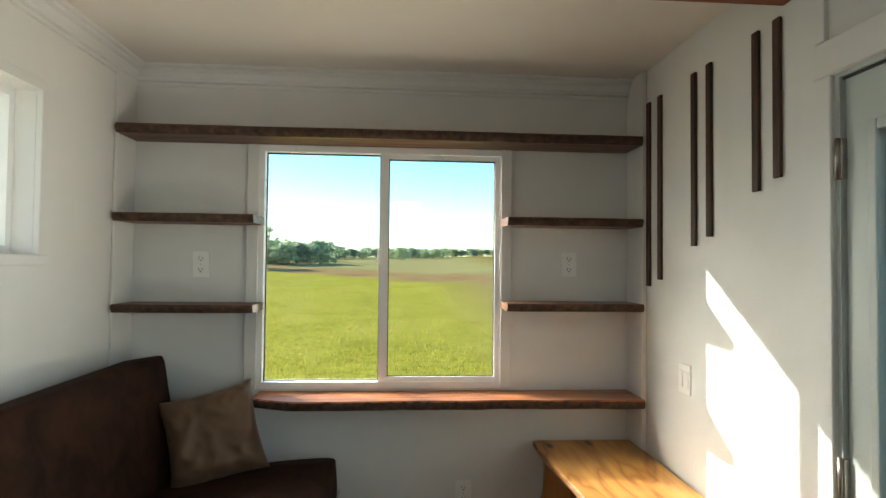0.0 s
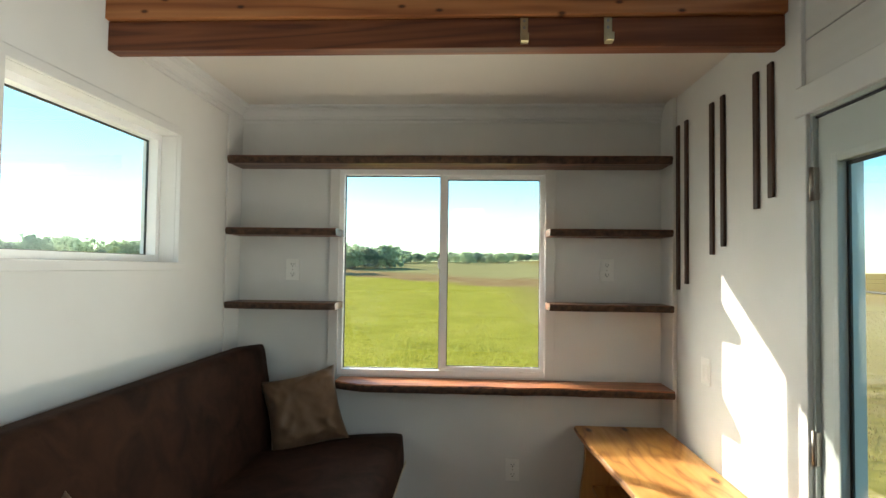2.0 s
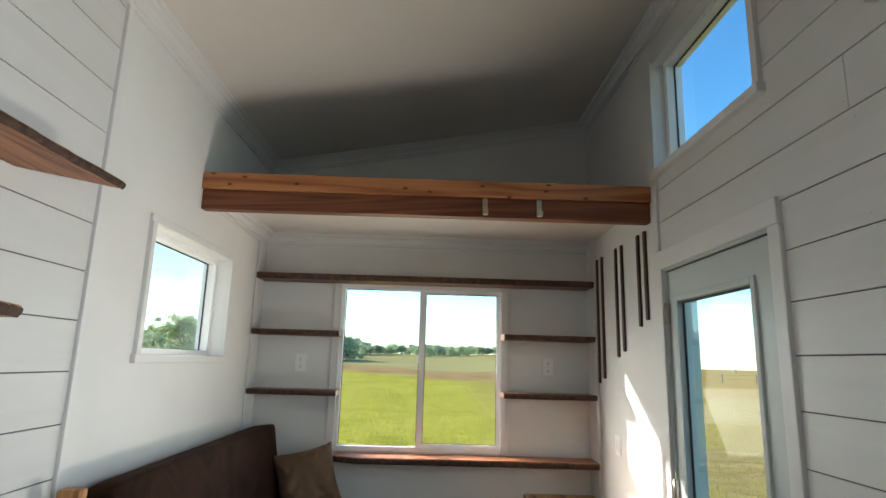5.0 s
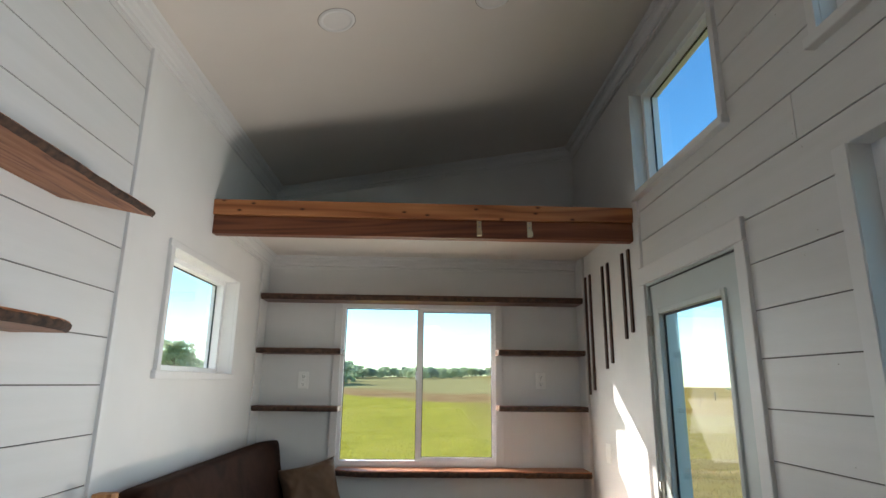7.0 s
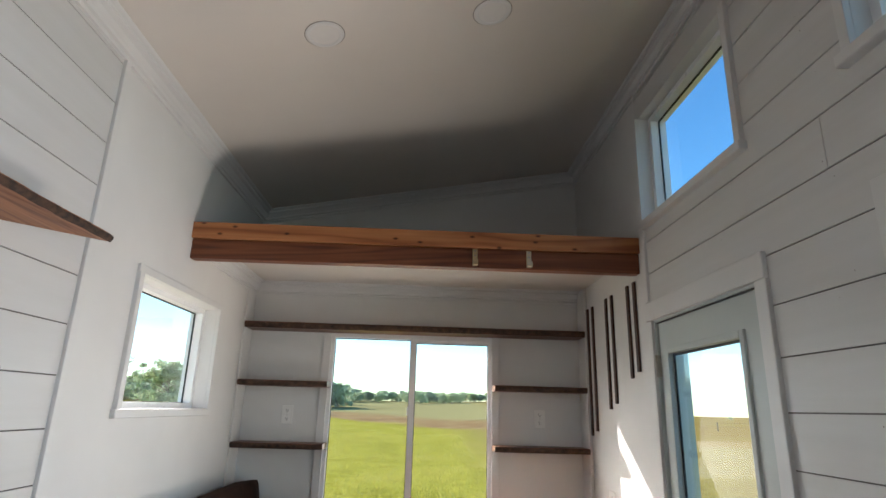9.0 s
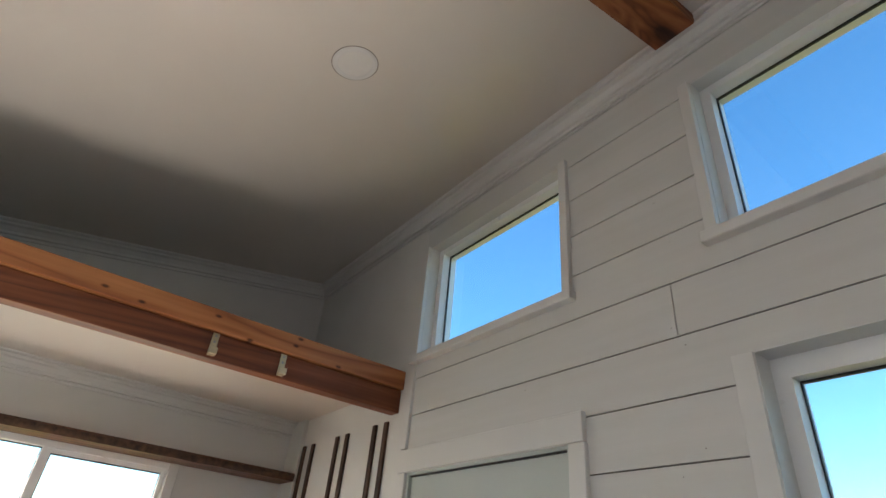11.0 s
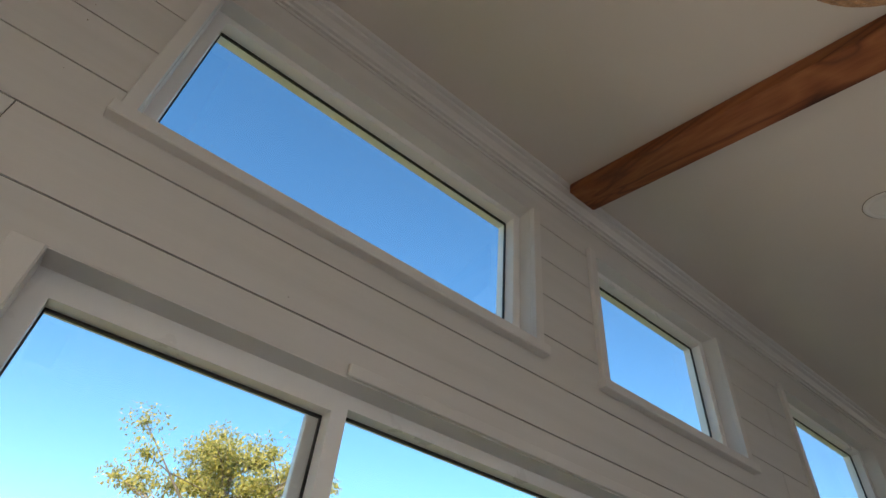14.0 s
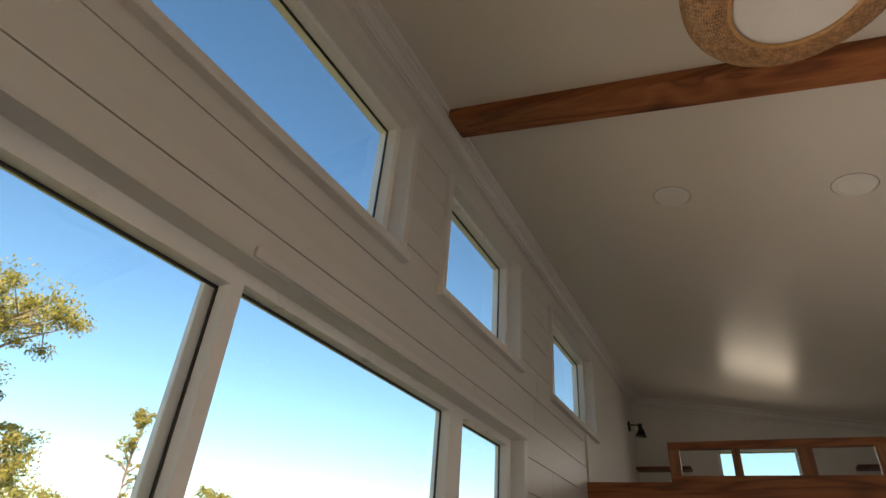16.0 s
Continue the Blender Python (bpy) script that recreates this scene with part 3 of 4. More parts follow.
for y0, y1, z0, z1 in ((1.436, 1.4515, 0.012, 1.958), (2.2985, 2.314, 0.012, 1.958), (1.4515, 2.2985, 1.9425, 1.958)):
    part("jamb", boxed(XR - 0.002, XR + OUT, y0, y1, z0, z1), M_DOOR, door)
part("threshold", boxed(XR + 0.0, XR + OUT + 0.02, 1.4515, 2.2985, 0.0, 0.015), M_NICKEL, door)
# Dark strip added for the shade in the slit above the leaf.
part("slit_shade_strip", boxed(XR + 0.006, XR + 0.05, 1.4515, 2.2985, 1.9362, 1.9424), M_GASKET, door, "dark strip filling the shaded slit above the leaf")
part("casing", boxed(XR - 0.016, XR + 0.003, 1.372, 1.438, 0.0, 1.953, 0.003), M_TRIM, door)
part("casing", boxed(XR - 0.016, XR + 0.003, 2.312, 2.366, 0.0, 1.953, 0.003), M_TRIM, door)
part("head_casing", boxed(XR - 0.018, XR + 0.003, 1.376, 2.370, 1.9535, 2.045, 0.003), M_TRIM, door)
for hz in (0.25, 0.935, 1.735):
    hinge = part("hinge", boxed(XR - 0.004, XR + 0.013, 2.292, 2.318, hz - 0.05, hz + 0.05, 0.001), M_NICKEL, door, "brushed nickel hinge")
    part("knuckle", cylinder(bmesh.new(), (XR - 0.004, 2.303, hz), (0, 0, 1), 0.0075, 0.104, 14), M_NICKEL, hinge, smooth=True)
knob = part("door_knob", cylinder(bmesh.new(), (XR + 0.006, 1.515, 0.905), (1, 0, 0), 0.031, 0.010, 28), M_BRONZE, door, "dark nickel knob with rose")
kb = cylinder(bmesh.new(), (XR - 0.010, 1.515, 0.905), (1, 0, 0), 0.010, 0.026, 18)
bmesh.ops.create_uvsphere(kb, u_segments=24, v_segments=14, radius=1.0, matrix=Matrix.Translation((XR - 0.032, 1.515, 0.905)) @ Matrix.Diagonal((0.014, 0.023, 0.023, 1)))
part("grip", kb, M_BRONZE, knob, smooth=True)
part("thumb_turn", boxed(XR - 0.052, XR - 0.044, 1.512, 1.518, 0.897, 0.913, 0.002), M_BRONZE, knob)

# ---- beams ----
loft_beam = thing("loft_beam", (0, 2.45, 2.21), "reddish cedar loft beam with a knotty cap board", "beam")
bm = boxed(XL, XR, 2.444, 2.508, 2.222, 2.326, 0.004, 2)
part("beam", bm, M_BEAM_SHADED, loft_beam)
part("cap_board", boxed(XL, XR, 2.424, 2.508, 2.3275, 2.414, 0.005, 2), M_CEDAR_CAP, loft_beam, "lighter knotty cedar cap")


def ladder_hook(x):
    h = thing("ladder_hook", (x, 2.44, 2.23), "small brass ladder hook screwed to the loft beam", "hook", "brass hooks on the loft beam")
    part("plate", boxed(x - 0.013, x + 0.013, 2.4405, 2.4435, 2.232, 2.324, 0.001), M_BRASS, h)
    part("lip", boxed(x - 0.013, x + 0.013, 2.409, 2.4405, 2.232, 2.236, 0.001), M_BRASS, h)
    part("upturn", boxed(x - 0.013, x + 0.013, 2.406, 2.409, 2.232, 2.258, 0.001), M_BRASS, h)
    for z in (2.312, 2.288):
        part("screw", cylinder(bmesh.new(), (x, 2.440, z), (0, 1, 0), 0.005, 0.003, 12), M_NICKEL, h)


ladder_hook(0.300)
ladder_hook(0.583)


def rafter(y0, y1):
    bm = bmesh.new()
    for x in (XL + 0.05, 1.105):
        for y in (y0, y1):
            for z in (0.010, -0.048):
                bm.verts.new((x, y, ceiling_at(x) + z))
    bmesh.ops.convex_hull(bm, input=bm.verts)
    bmesh.ops.bevel(bm, geom=bm.edges[:], offset=0.004, segments=2, affect="EDGES")
    solo("ceiling_beam", bm, M_CEDAR_X, "knotty reddish cedar beam under the sloping ceiling", "beam", "cedar ceiling beams")


rafter(0.776, 0.926)
rafter(-0.690, -0.545)


# ---- shelves ----
def live_edge_shelf(name, along, a0, a1, back, front, z_top, thick, label, seed, material, wave=0.012, taper=(0.0, 0.0), group="live-edge shelves", skew=0.0):
    """A slab with one natural edge. along: 0 runs in x, 1 in y; back and front on the other axis."""
    base = ((a0 + a1) / 2, back, z_top - thick) if along == 0 else (back, (a0 + a1) / 2, z_top - thick)
    s = thing(name, base, label, "shelf", group)
    sign = 1 if front > back else -1
    count = max(12, int((a1 - a0) / 0.02))

    def at(a, o, z):
        return (a, o, z) if along == 0 else (o, a, z)

    body, bark = bmesh.new(), bmesh.new()
    rows, skins = [], []
    for i in range(count + 1):
        f = i / count
        a = a0 + (a1 - a0) * f
        n1 = noise.noise((a * 3.1, seed * 7.3, 0)) * wave + noise.noise((a * 11, seed * 3.1, 4)) * wave * 0.45
        pull = taper[0] * max(0, 1 - f / 0.12) ** 1.5 + taper[1] * max(0, 1 - (1 - f) / 0.12) ** 1.5
        fr = front + sign * (n1 - pull)
        low = fr - sign * (0.010 + 0.008 * noise.noise((a * 9, seed, 9)))
        rough = [noise.noise((a * 34, k * 3.7, seed)) * 0.006 for k in range(4)]
        rows.append([body.verts.new(at(a - (skew * max(0, 1 - (1 - f) * (a1 - a0) / 0.3) * (o - fr) / (back - fr)), o, z)) for o, z in ((back, z_top), (fr - sign * 0.004, z_top), (fr, z_top - 0.006), (low, z_top - thick), (back, z_top - thick))])
        skins.append([bark.verts.new(at(a, o + sign * r, z)) for (o, z), r in zip(((fr - sign * 0.003, z_top - 0.003), (fr + sign * 0.004, z_top - thick * 0.3), ((fr + low) / 2 + sign * 0.006, z_top - thick * 0.65), (low + sign * 0.002, z_top - thick - 0.001)), rough)])
    for mesh, lines, closed in ((body, rows, True), (bark, skins, False)):
        k = len(lines[0])
        for p, q in zip(lines, lines[1:]):
            for j in range(k if closed else k - 1):
                mesh.faces.new([p[j], p[(j + 1) % k], q[(j + 1) % k], q[j]])
    body.faces.new(rows[0])
    body.faces.new(rows[-1][::-1])
    part("board", body, material, s)
    part("live_edge", bark, M_BARK, s, "dark rough natural edge", smooth=True)
    return s


END = "dark walnut live-edge shelf on the white end wall"
live_edge_shelf("wall_shelf", 0, -1.155, 1.143, YE - 0.001, 3.405, 2.046, 0.040, "long dark walnut live-edge shelf above the window", 1, M_WALNUT, 0.010)
live_edge_shelf("wall_shelf", 0, -1.156, -0.575, YE - 0.001, 3.405, 1.665, 0.036, END, 2, M_WALNUT, 0.008)
live_edge_shelf("wall_shelf", 0, -1.156, -0.575, YE - 0.001, 3.400, 1.275, 0.034, END, 3, M_WALNUT, 0.012, (0.0, 0.02))
live_edge_shelf("wall_shelf", 0, 0.530, 1.145, YE - 0.001, 3.405, 1.672, 0.036, END, 4, M_WALNUT, 0.006)
live_edge_shelf("wall_shelf", 0, 0.530, 1.145, YE - 0.001, 3.400, 1.288, 0.034, END, 5, M_WALNUT, 0.012, (0.01, 0))
live_edge_shelf("window_shelf", 0, -0.58, 1.145, YE - 0.001, 3.395, 0.866, 0.040, "dark walnut live-edge slab serving as window sill", 6, wood("walnut_sill", (0.18, 0.062, 0.026), (0.33, 0.125, 0.052), (0.45, 0.19, 0.085), 0, 0.4, 9), 0.016, (0.07, 0.0))
live_edge_shelf("wall_shelf", 1, -0.35, 1.385, XL + 0.001, -0.965, 2.021, 0.025, "reddish walnut live-edge shelf on white boarding", 7, M_WALNUT_Y, 0.010, (0, -0.006), "shelves on the boarded wall", 0.2)
live_edge_shelf("wall_shelf", 1, -0.35, 1.085, XL + 0.001, -0.955, 1.591, 0.030, "reddish walnut live-edge shelf on white boarding", 8, M_WALNUT_Y, 0.010, (0, 0.05), "shelves on the boarded wall")

# ---- wall bars ----
for y, z in ((3.395, 1.371), (3.285, 1.402), (3.003, 1.536), (2.896, 1.567), (2.628, 1.694), (2.528, 1.722)):
    solo("wall_bar", boxed(XR - 0.012, XR - 0.0005, y - 0.016, y + 0.016, z, 2.195, 0.002), M_BAR, "narrow dark stained wooden strip on the white wall", "wall bar", "dark wall strips")


# ---- outlets and switch ----
def outlet(m):
    o = thing("outlet", (0, 0, 0), "white duplex power outlet on the wall", "outlet", "wall outlets")
    part("plate", boxed(-0.037, 0.037, -0.006, -0.0005, -0.059, 0.059, 0.002, 2), M_PLATE, o)
    for z in (0.026, -0.026):
        face = part("socket", boxed(-0.017, 0.017, -0.0085, -0.006, z - 0.015, z + 0.015, 0.002), M_PLATE, o)
        part("slot", boxed(-0.0085, -0.006, -0.0095, -0.0083, z - 0.002, z + 0.009), M_SLOT, face)
        part("slot", boxed(0.006, 0.0085, -0.0095, -0.0083, z - 0.002, z + 0.007), M_SLOT, face)
        part("ground_hole", boxed(-0.003, 0.003, -0.0095, -0.0083, z - 0.010, z - 0.005), M_SLOT, face)
    part("screw", cylinder(bmesh.new(), (0, -0.0065, 0), (0, 1, 0), 0.003, 0.002, 10), M_NICKEL, o)
    o.matrix_basis = m
    return o


first = outlet(pose(-0.857, YE, 1.447))
copy_thing(first, pose(0.860, YE, 1.463))
copy_thing(first, pose(0.362, YE, 0.388))
switch = thing("light_switch", (XR, 3.08, 1.02), "white double rocker switch plate by the door", "switch")
part("plate", boxed(XR - 0.006, XR - 0.0005, 3.035, 3.125, 0.965, 1.080, 0.002), M_PLATE, switch)
for y in (3.058, 3.102):
    part("rocker", boxed(XR - 0.010, XR - 0.006, y - 0.014, y + 0.014, 0.990, 1.055, 0.002), M_PLATE, switch)

# ---- console table ----
console = thing("console_table", (0.93, 2.9, 0), "honey-coloured live-edge wooden console with open shelf and drawer", "console table")
CX0, CX1, CY0, CY1, CZ = 0.725, 1.150, 2.40, 3.57, 0.637
top, edge = bmesh.new(), bmesh.new()
prev = None
for i in range(61):
    f = i / 60
    y = CY0 + (CY1 - CY0) * f
    fx = CX0 + 0.020 * math.sin(f * 5.2 + 0.4) + noise.noise((y * 6, 3.3, 0)) * 0.012 - 0.02 * f
    row = [top.verts.new(p) for p in ((CX1, y, CZ), (fx + 0.004, y, CZ), (fx, y, CZ - 0.006), (fx + 0.012, y, CZ - 0.038), (CX1, y, CZ - 0.038))]
    skin = [edge.verts.new((fx + dx + noise.noise((y * 30, dz * 90, 2)) * 0.003, y, CZ - dz)) for dx, dz in ((0.002, 0.003), (-0.004, 0.014), (0.0, 0.026), (0.010, 0.0385))]
    if prev:
        for j in range(5):
            top.faces.new([prev[0][j], prev[0][(j + 1) % 5], row[(j + 1) % 5], row[j]])
        for j in range(3):
            edge.faces.new([prev[1][j], prev[1][j + 1], skin[j + 1], skin[j]])
    else:
        top.faces.new(row)
    prev = (row, skin)
top.faces.new(prev[0][::-1])
part("top", top, M_CONSOLE, console)
part("end_grain", boxed(CX0 + 0.016, CX1, CY0 - 0.003, CY0 - 0.0002, CZ - 0.037, CZ - 0.002, 0.001), wood("console_end_grain", (0.12, 0.05, 0.018), (0.20, 0.09, 0.032), (0.27, 0.13, 0.05), 0, 0.55, 16), console, "darker sawn end of the slab")
part("live_edge", edge, wood("console_edge", (0.12, 0.05, 0.02), (0.27, 0.12, 0.04), (0.42, 0.2, 0.07), 1, 0.6, 14), console, "natural edge with bark traces", smooth=True)
bm = bmesh.new()
prev = None
for i in range(25):
    z = CZ - 0.039 - (CZ - 0.039) * i / 24
    fx = 0.725 + 0.014 * math.sin(i * 0.35) + noise.noise((z * 7, 1.2, 5)) * 0.008
    row = [bm.verts.new(p) for p in ((fx, CY1 - 0.04, z), (1.140, CY1 - 0.04, z), (1.140, CY1, z), (fx, CY1, z))]
    if prev:
        for j in range(4):
            bm.faces.new([prev[j], prev[(j + 1) % 4], row[(j + 1) % 4], row[j]])
    else:
        bm.faces.new(row)
    prev = row
bm.faces.new(prev[::-1])
part("leg_slab", bm, M_CONSOLE_Z, console, "end slab with natural edge")
part("side_panel", boxed(0.748, 1.142, CY0 + 0.012, CY0 + 0.036, 0.0, CZ - 0.039, 0.002), M_CONSOLE_Z, console)
part("back_panel", boxed(1.122, 1.140, CY0 + 0.036, CY1 - 0.04, 0.05, CZ - 0.039), M_CONSOLE_Z, console)
part("shelf", boxed(0.77, 1.122, CY0 + 0.036, CY1 - 0.04, 0.315, 0.343, 0.003), M_CONSOLE, console)
part("lower_shelf", boxed(0.77, 1.122, CY0 + 0.036, CY1 - 0.04, 0.05, 0.078, 0.003), M_CONSOLE, console)
pull = part("pull_knob", cylinder(bmesh.new(), (1.075, CY0 + 0.006, 0.545), (0, 1, 0), 0.008, 0.02, 14), M_BLACK, console, "dark metal pull")
kb = bmesh.new()
bmesh.ops.create_uvsphere(kb, u_segments=18, v_segments=10, radius=0.018, matrix=Matrix.Translation((1.075, CY0 - 0.010, 0.545)))
part("knob_head", kb, M_BLACK, pull, smooth=True)


# ---- sofa and pillows ----
def cushion(x0, x1, y0, y1, z0, z1, radius, puff, seed, turn=None):
    bm = bmesh.new()
    bmesh.ops.create_cube(bm, size=1.0)
    bmesh.ops.subdivide_edges(bm, edges=bm.edges[:], cuts=15, use_grid_fill=True)
    dx, dy, dz = x1 - x0, y1 - y0, z1 - z0
    half = Vector((dx / 2, dy / 2, dz / 2))
    for v in bm.verts:
        p = Vector((v.co.x * dx, v.co.y * dy, v.co.z * dz))
        core = Vector([max(-h + radius, min(h - radius, c)) for c, h in zip(p, half)])
        d = p - core
        if d.length > 0:
            p = core + d.normalized() * min(radius, max(abs(c) for c in d) if sum(abs(c) > 1e-6 for c in d) == 1 else radius)
        u, w = p.y / half.y, (p.x / half.x if dx > dz else p.z / half.z)
        swell = puff * max(0, 1 - u * u) ** 0.5 * max(0, 1 - w * w) ** 0.5
        n = noise.noise((p.x * 4 + seed, p.y * 4, p.z * 4)) * 0.008 + noise.noise((p.x * 13, p.y * 13 + seed, p.z * 13)) * 0.0025
        if dx > dz:
            p.z += (swell + n) * (1 if p.z > 0 else -0.2)
        else:
            p.x += (swell + n) * (1 if p.x > 0 else -0.2)
        v.co = p
    m = Matrix.Translation(((x0 + x1) / 2, (y0 + y1) / 2, (z0 + z1) / 2))
    bmesh.ops.transform(bm, matrix=m @ (turn or Matrix.Identity(4)), verts=bm.verts)
    return bm


sofa = thing("sofa", (-0.7, 2.5, 0), "dark brown velvet futon sofa with wooden end frames", "sofa")
SY0, SY1 = 1.60, 3.53
part("backrest", cushion(-1.075, -0.925, SY0, SY1, 0.44, 1.05, 0.035, 0.015, 3.0, pose(0, 0, 0, 0, -9, 0)), M_SOFA, sofa, smooth=True)
seat = part("seat", cushion(-0.965, -0.205, SY0, SY1, 0.400, 0.575, 0.04, 0.018, 8.0, pose(0, 0, 0, 0, -4.5, 0)), M_SOFA, sofa, smooth=True)
pip = bmesh.new()
box(pip, -0.205, -0.198, SY0 + 0.04, SY1 - 0.04, 0.452, 0.458, 0.002)
part("piping", pip, M_PIPING, seat, "pale seam along the front")
part("seat_frame", boxed(-1.02, -0.26, SY0 + 0.02, SY1 - 0.02, 0.28, 0.375, 0.004), M_ARM, sofa)
part("back_frame", boxed(-1.155, -1.115, SY0 + 0.02, SY1 - 0.02, 0.25, 0.90, 0.004), M_ARM, sofa)
for y in (1.495, ):
    part("arm_post", boxed(-1.10, -1.03, y, y + 0.05, 0.0, 1.06, 0.008, 2), M_ARM, sofa, "honey-coloured wooden end post")
    part("arm_post", boxed(-0.34, -0.27, y, y + 0.05, 0.0, 0.60, 0.008, 2), M_ARM, sofa)
    part("arm_rail", boxed(-1.03, -0.34, y + 0.005, y + 0.045, 0.27, 0.37, 0.004), M_ARM, sofa)
for x in (-1.08, -0.32):
    part("leg", boxed(x - 0.03, x + 0.03, SY1 - 0.10, SY1 - 0.04, 0.0, 0.28, 0.004), M_ARM, sofa)
part("bolt_rail", boxed(-1.02, -0.96, 1.545, 1.63, 0.29, 0.36), M_ARM, sofa)


def leaning(centre, across, down):
    """A pose from a centre and the run of two edges."""
    u = Vector(across).normalized()
    w = u.cross(Vector(down)).normalized()
    v = w.cross(u)
    return Matrix.Translation(centre) @ Matrix((u, v, w)).transposed().to_4x4()


def pillow(m, size, depth, seed, label):
    bm = bmesh.new()
    k = 44
    grid = {}
    for side in (1, -1):
        for i in range(k + 1):
            for j in range(k + 1):
                u, v = 2 * i / k - 1, 2 * j / k - 1
                rim = i in (0, k) or j in (0, k)
                if side == -1 and rim:
                    grid[side, i, j] = grid[1, i, j]
                    continue
                pinch = 1 - 0.10 * (1 - abs(u) ** 2) * abs(v) ** 4 - 0.0
                pinch2 = 1 - 0.10 * (1 - abs(v) ** 2) * abs(u) ** 4
                h = max(0, (1 - u ** 4) * (1 - v ** 4)) ** 0.55
                crease = noise.noise((u * 2.4 + seed, v * 2.4, side)) * 0.022 + abs(noise.noise((u * 3 + seed, v * 3, side * 3))) * -0.05 * (abs(u * v) + 0.15) - abs(noise.noise((u * 12 + seed, v * 12, side))) * 0.02 * max(abs(u), abs(v)) ** 6
                z = side * h * (depth / 2 + crease)
                if rim:
                    z = noise.noise((u * 7 + seed, v * 7, 1)) * 0.006
                grid[side, i, j] = bm.verts.new((u * size / 2 * pinch2 * 1.0, v * size / 2 * pinch, z))
    for side in (1, -1):
        for i in range(k):
            for j in range(k):
                bm.faces.new([grid[side, i, j], grid[side, i + 1, j], grid[side, i + 1, j + 1], grid[side, i, j + 1]])
    bmesh.ops.transform(bm, matrix=m, verts=bm.verts)
    return solo("pillow", bm, M_PILLOW, label, "pillow", "pillows on the sofa", smooth=True)


pillow(leaning((-0.712, 3.375, 0.735), (0.33, 0.1, 0.075), (-0.185, 0.1, 0.33)), 0.385, 0.14, 1.0, "taupe satin pillow leaning in the sofa corner")
pillow(leaning((-0.785, 1.80, 0.67), (0.15, 0.18, -0.31), (0.03, -0.27, -0.3)), 0.375, 0.17, 5.0, "shiny taupe satin pillow leaning on the sofa back")


# ---- ceiling lights ----
def downlight(x, y):
    z = ceiling_at(x)
    tilt = Matrix.Translation((x, y, z)) @ pose(0, 0, 0, 0, -math.degrees(math.atan(0.176)), 0)
    d = thing("downlight", (x, y, z), "round white recessed ceiling light, switched off", "ceiling light", "recessed ceiling lights")
    ring = bmesh.new()
    prof = [(0.060, -0.002), (0.064, -0.007), (0.078, -0.006), (0.082, -0.0005)]
    prev = None
    rings = []
    for i in range(40):
        a = 2 * math.pi * i / 40
        rings.append([ring.verts.new((r * math.cos(a), r * math.sin(a), h)) for r, h in prof])
    for p, q in zip(rings, rings[1:] + rings[:1]):
        for j in range(3):
            ring.faces.new([p[j], p[j + 1], q[j + 1], q[j]])
    bmesh.ops.transform(ring, matrix=tilt, verts=ring.verts)
    part("trim_ring", ring, M_TRIM, d, smooth=True)
    lens = cylinder(bmesh.new(), (0, 0, -0.002), (0, 0, 1), 0.061, 0.003, 40)
    bmesh.ops.transform(lens, matrix=tilt, verts=lens.verts)
    # Grey disc just wider than the ring: its shadow drawn as a part.
    ring_shade = cylinder(bmesh.new(), (0, 0, -0.0006), (0, 0, 1), 0.0845, 0.001, 48)
    bmesh.ops.transform(ring_shade, matrix=tilt, verts=ring_shade.verts)
    part("ring_shadow", ring_shade, M_SHADE_NAIL, d, "thin dark disc for the shadow round the ring")
    part("lens", lens, M_LENS, d, "frosted white lens")


for lx, ly in ((-0.415, 1.655), (0.288, 1.62), (0.282, -1.355), (-0.425, -1.355)):
    downlight(lx, ly)

# ---- woven ceiling lamp ----
PX, PY, PZ = -0.15, -0.13, 2.825
lamp = thing("ceiling_lamp", (PX, PY, PZ), "round woven cane ceiling lamp with a milky diffuser", "ceiling lamp")


def shade_point(f, a):
    """The woven shell: a low drum that rolls in at its lower edge."""
    ang = -0.35 + f * 2.33
    r = 0.198 + 0.080 * math.cos(ang)
    z = PZ + 0.080 - 0.080 * math.sin(ang)
    return Vector((PX + r * math.cos(a), PY + r * math.sin(a), z))


weave = bmesh.new()
N_A, N_F = 110, 26


def strand(points, half, lift):
    prev = None
    for p, across, out in points:
        pair = (weave.verts.new(p + across * half + out * lift), weave.verts.new(p - across * half + out * lift))
        if prev:
            weave.faces.new([prev[0], prev[1], pair[1], pair[0]])
        prev = pair


for i in range(N_A):
    a = 2 * math.pi * i / N_A
    pts = []
    for j in range(N_F + 1):
        f = j / N_F
        p = shade_point(f, a)
        across = Vector((-math.sin(a), math.cos(a), 0))
        along = (shade_point(min(1, f + 0.01), a) - shade_point(max(0, f - 0.01), a)).normalized()
        out = across.cross(along)
        pts.append((p, across, out * (1 if (i + j) % 2 else -1)))
    strand(pts, 0.0036, 0.0012)
for j in range(N_F + 1):
    f = j / N_F
    pts = []
    for i in range(N_A + 1):
        a = 2 * math.pi * i / N_A
        p = shade_point(f, a)
        along = (shade_point(min(1, f + 0.01), a) - shade_point(max(0, f - 0.01), a)).normalized()
        out = Vector((-math.sin(a), math.cos(a), 0)).cross(along)
        pts.append((p, along, out * (-1 if (i + j) % 2 else 1)))
    strand(pts, 0.0030, 0.0012)
part("shade", weave, M_RATTAN, lamp, "woven natural cane shade")


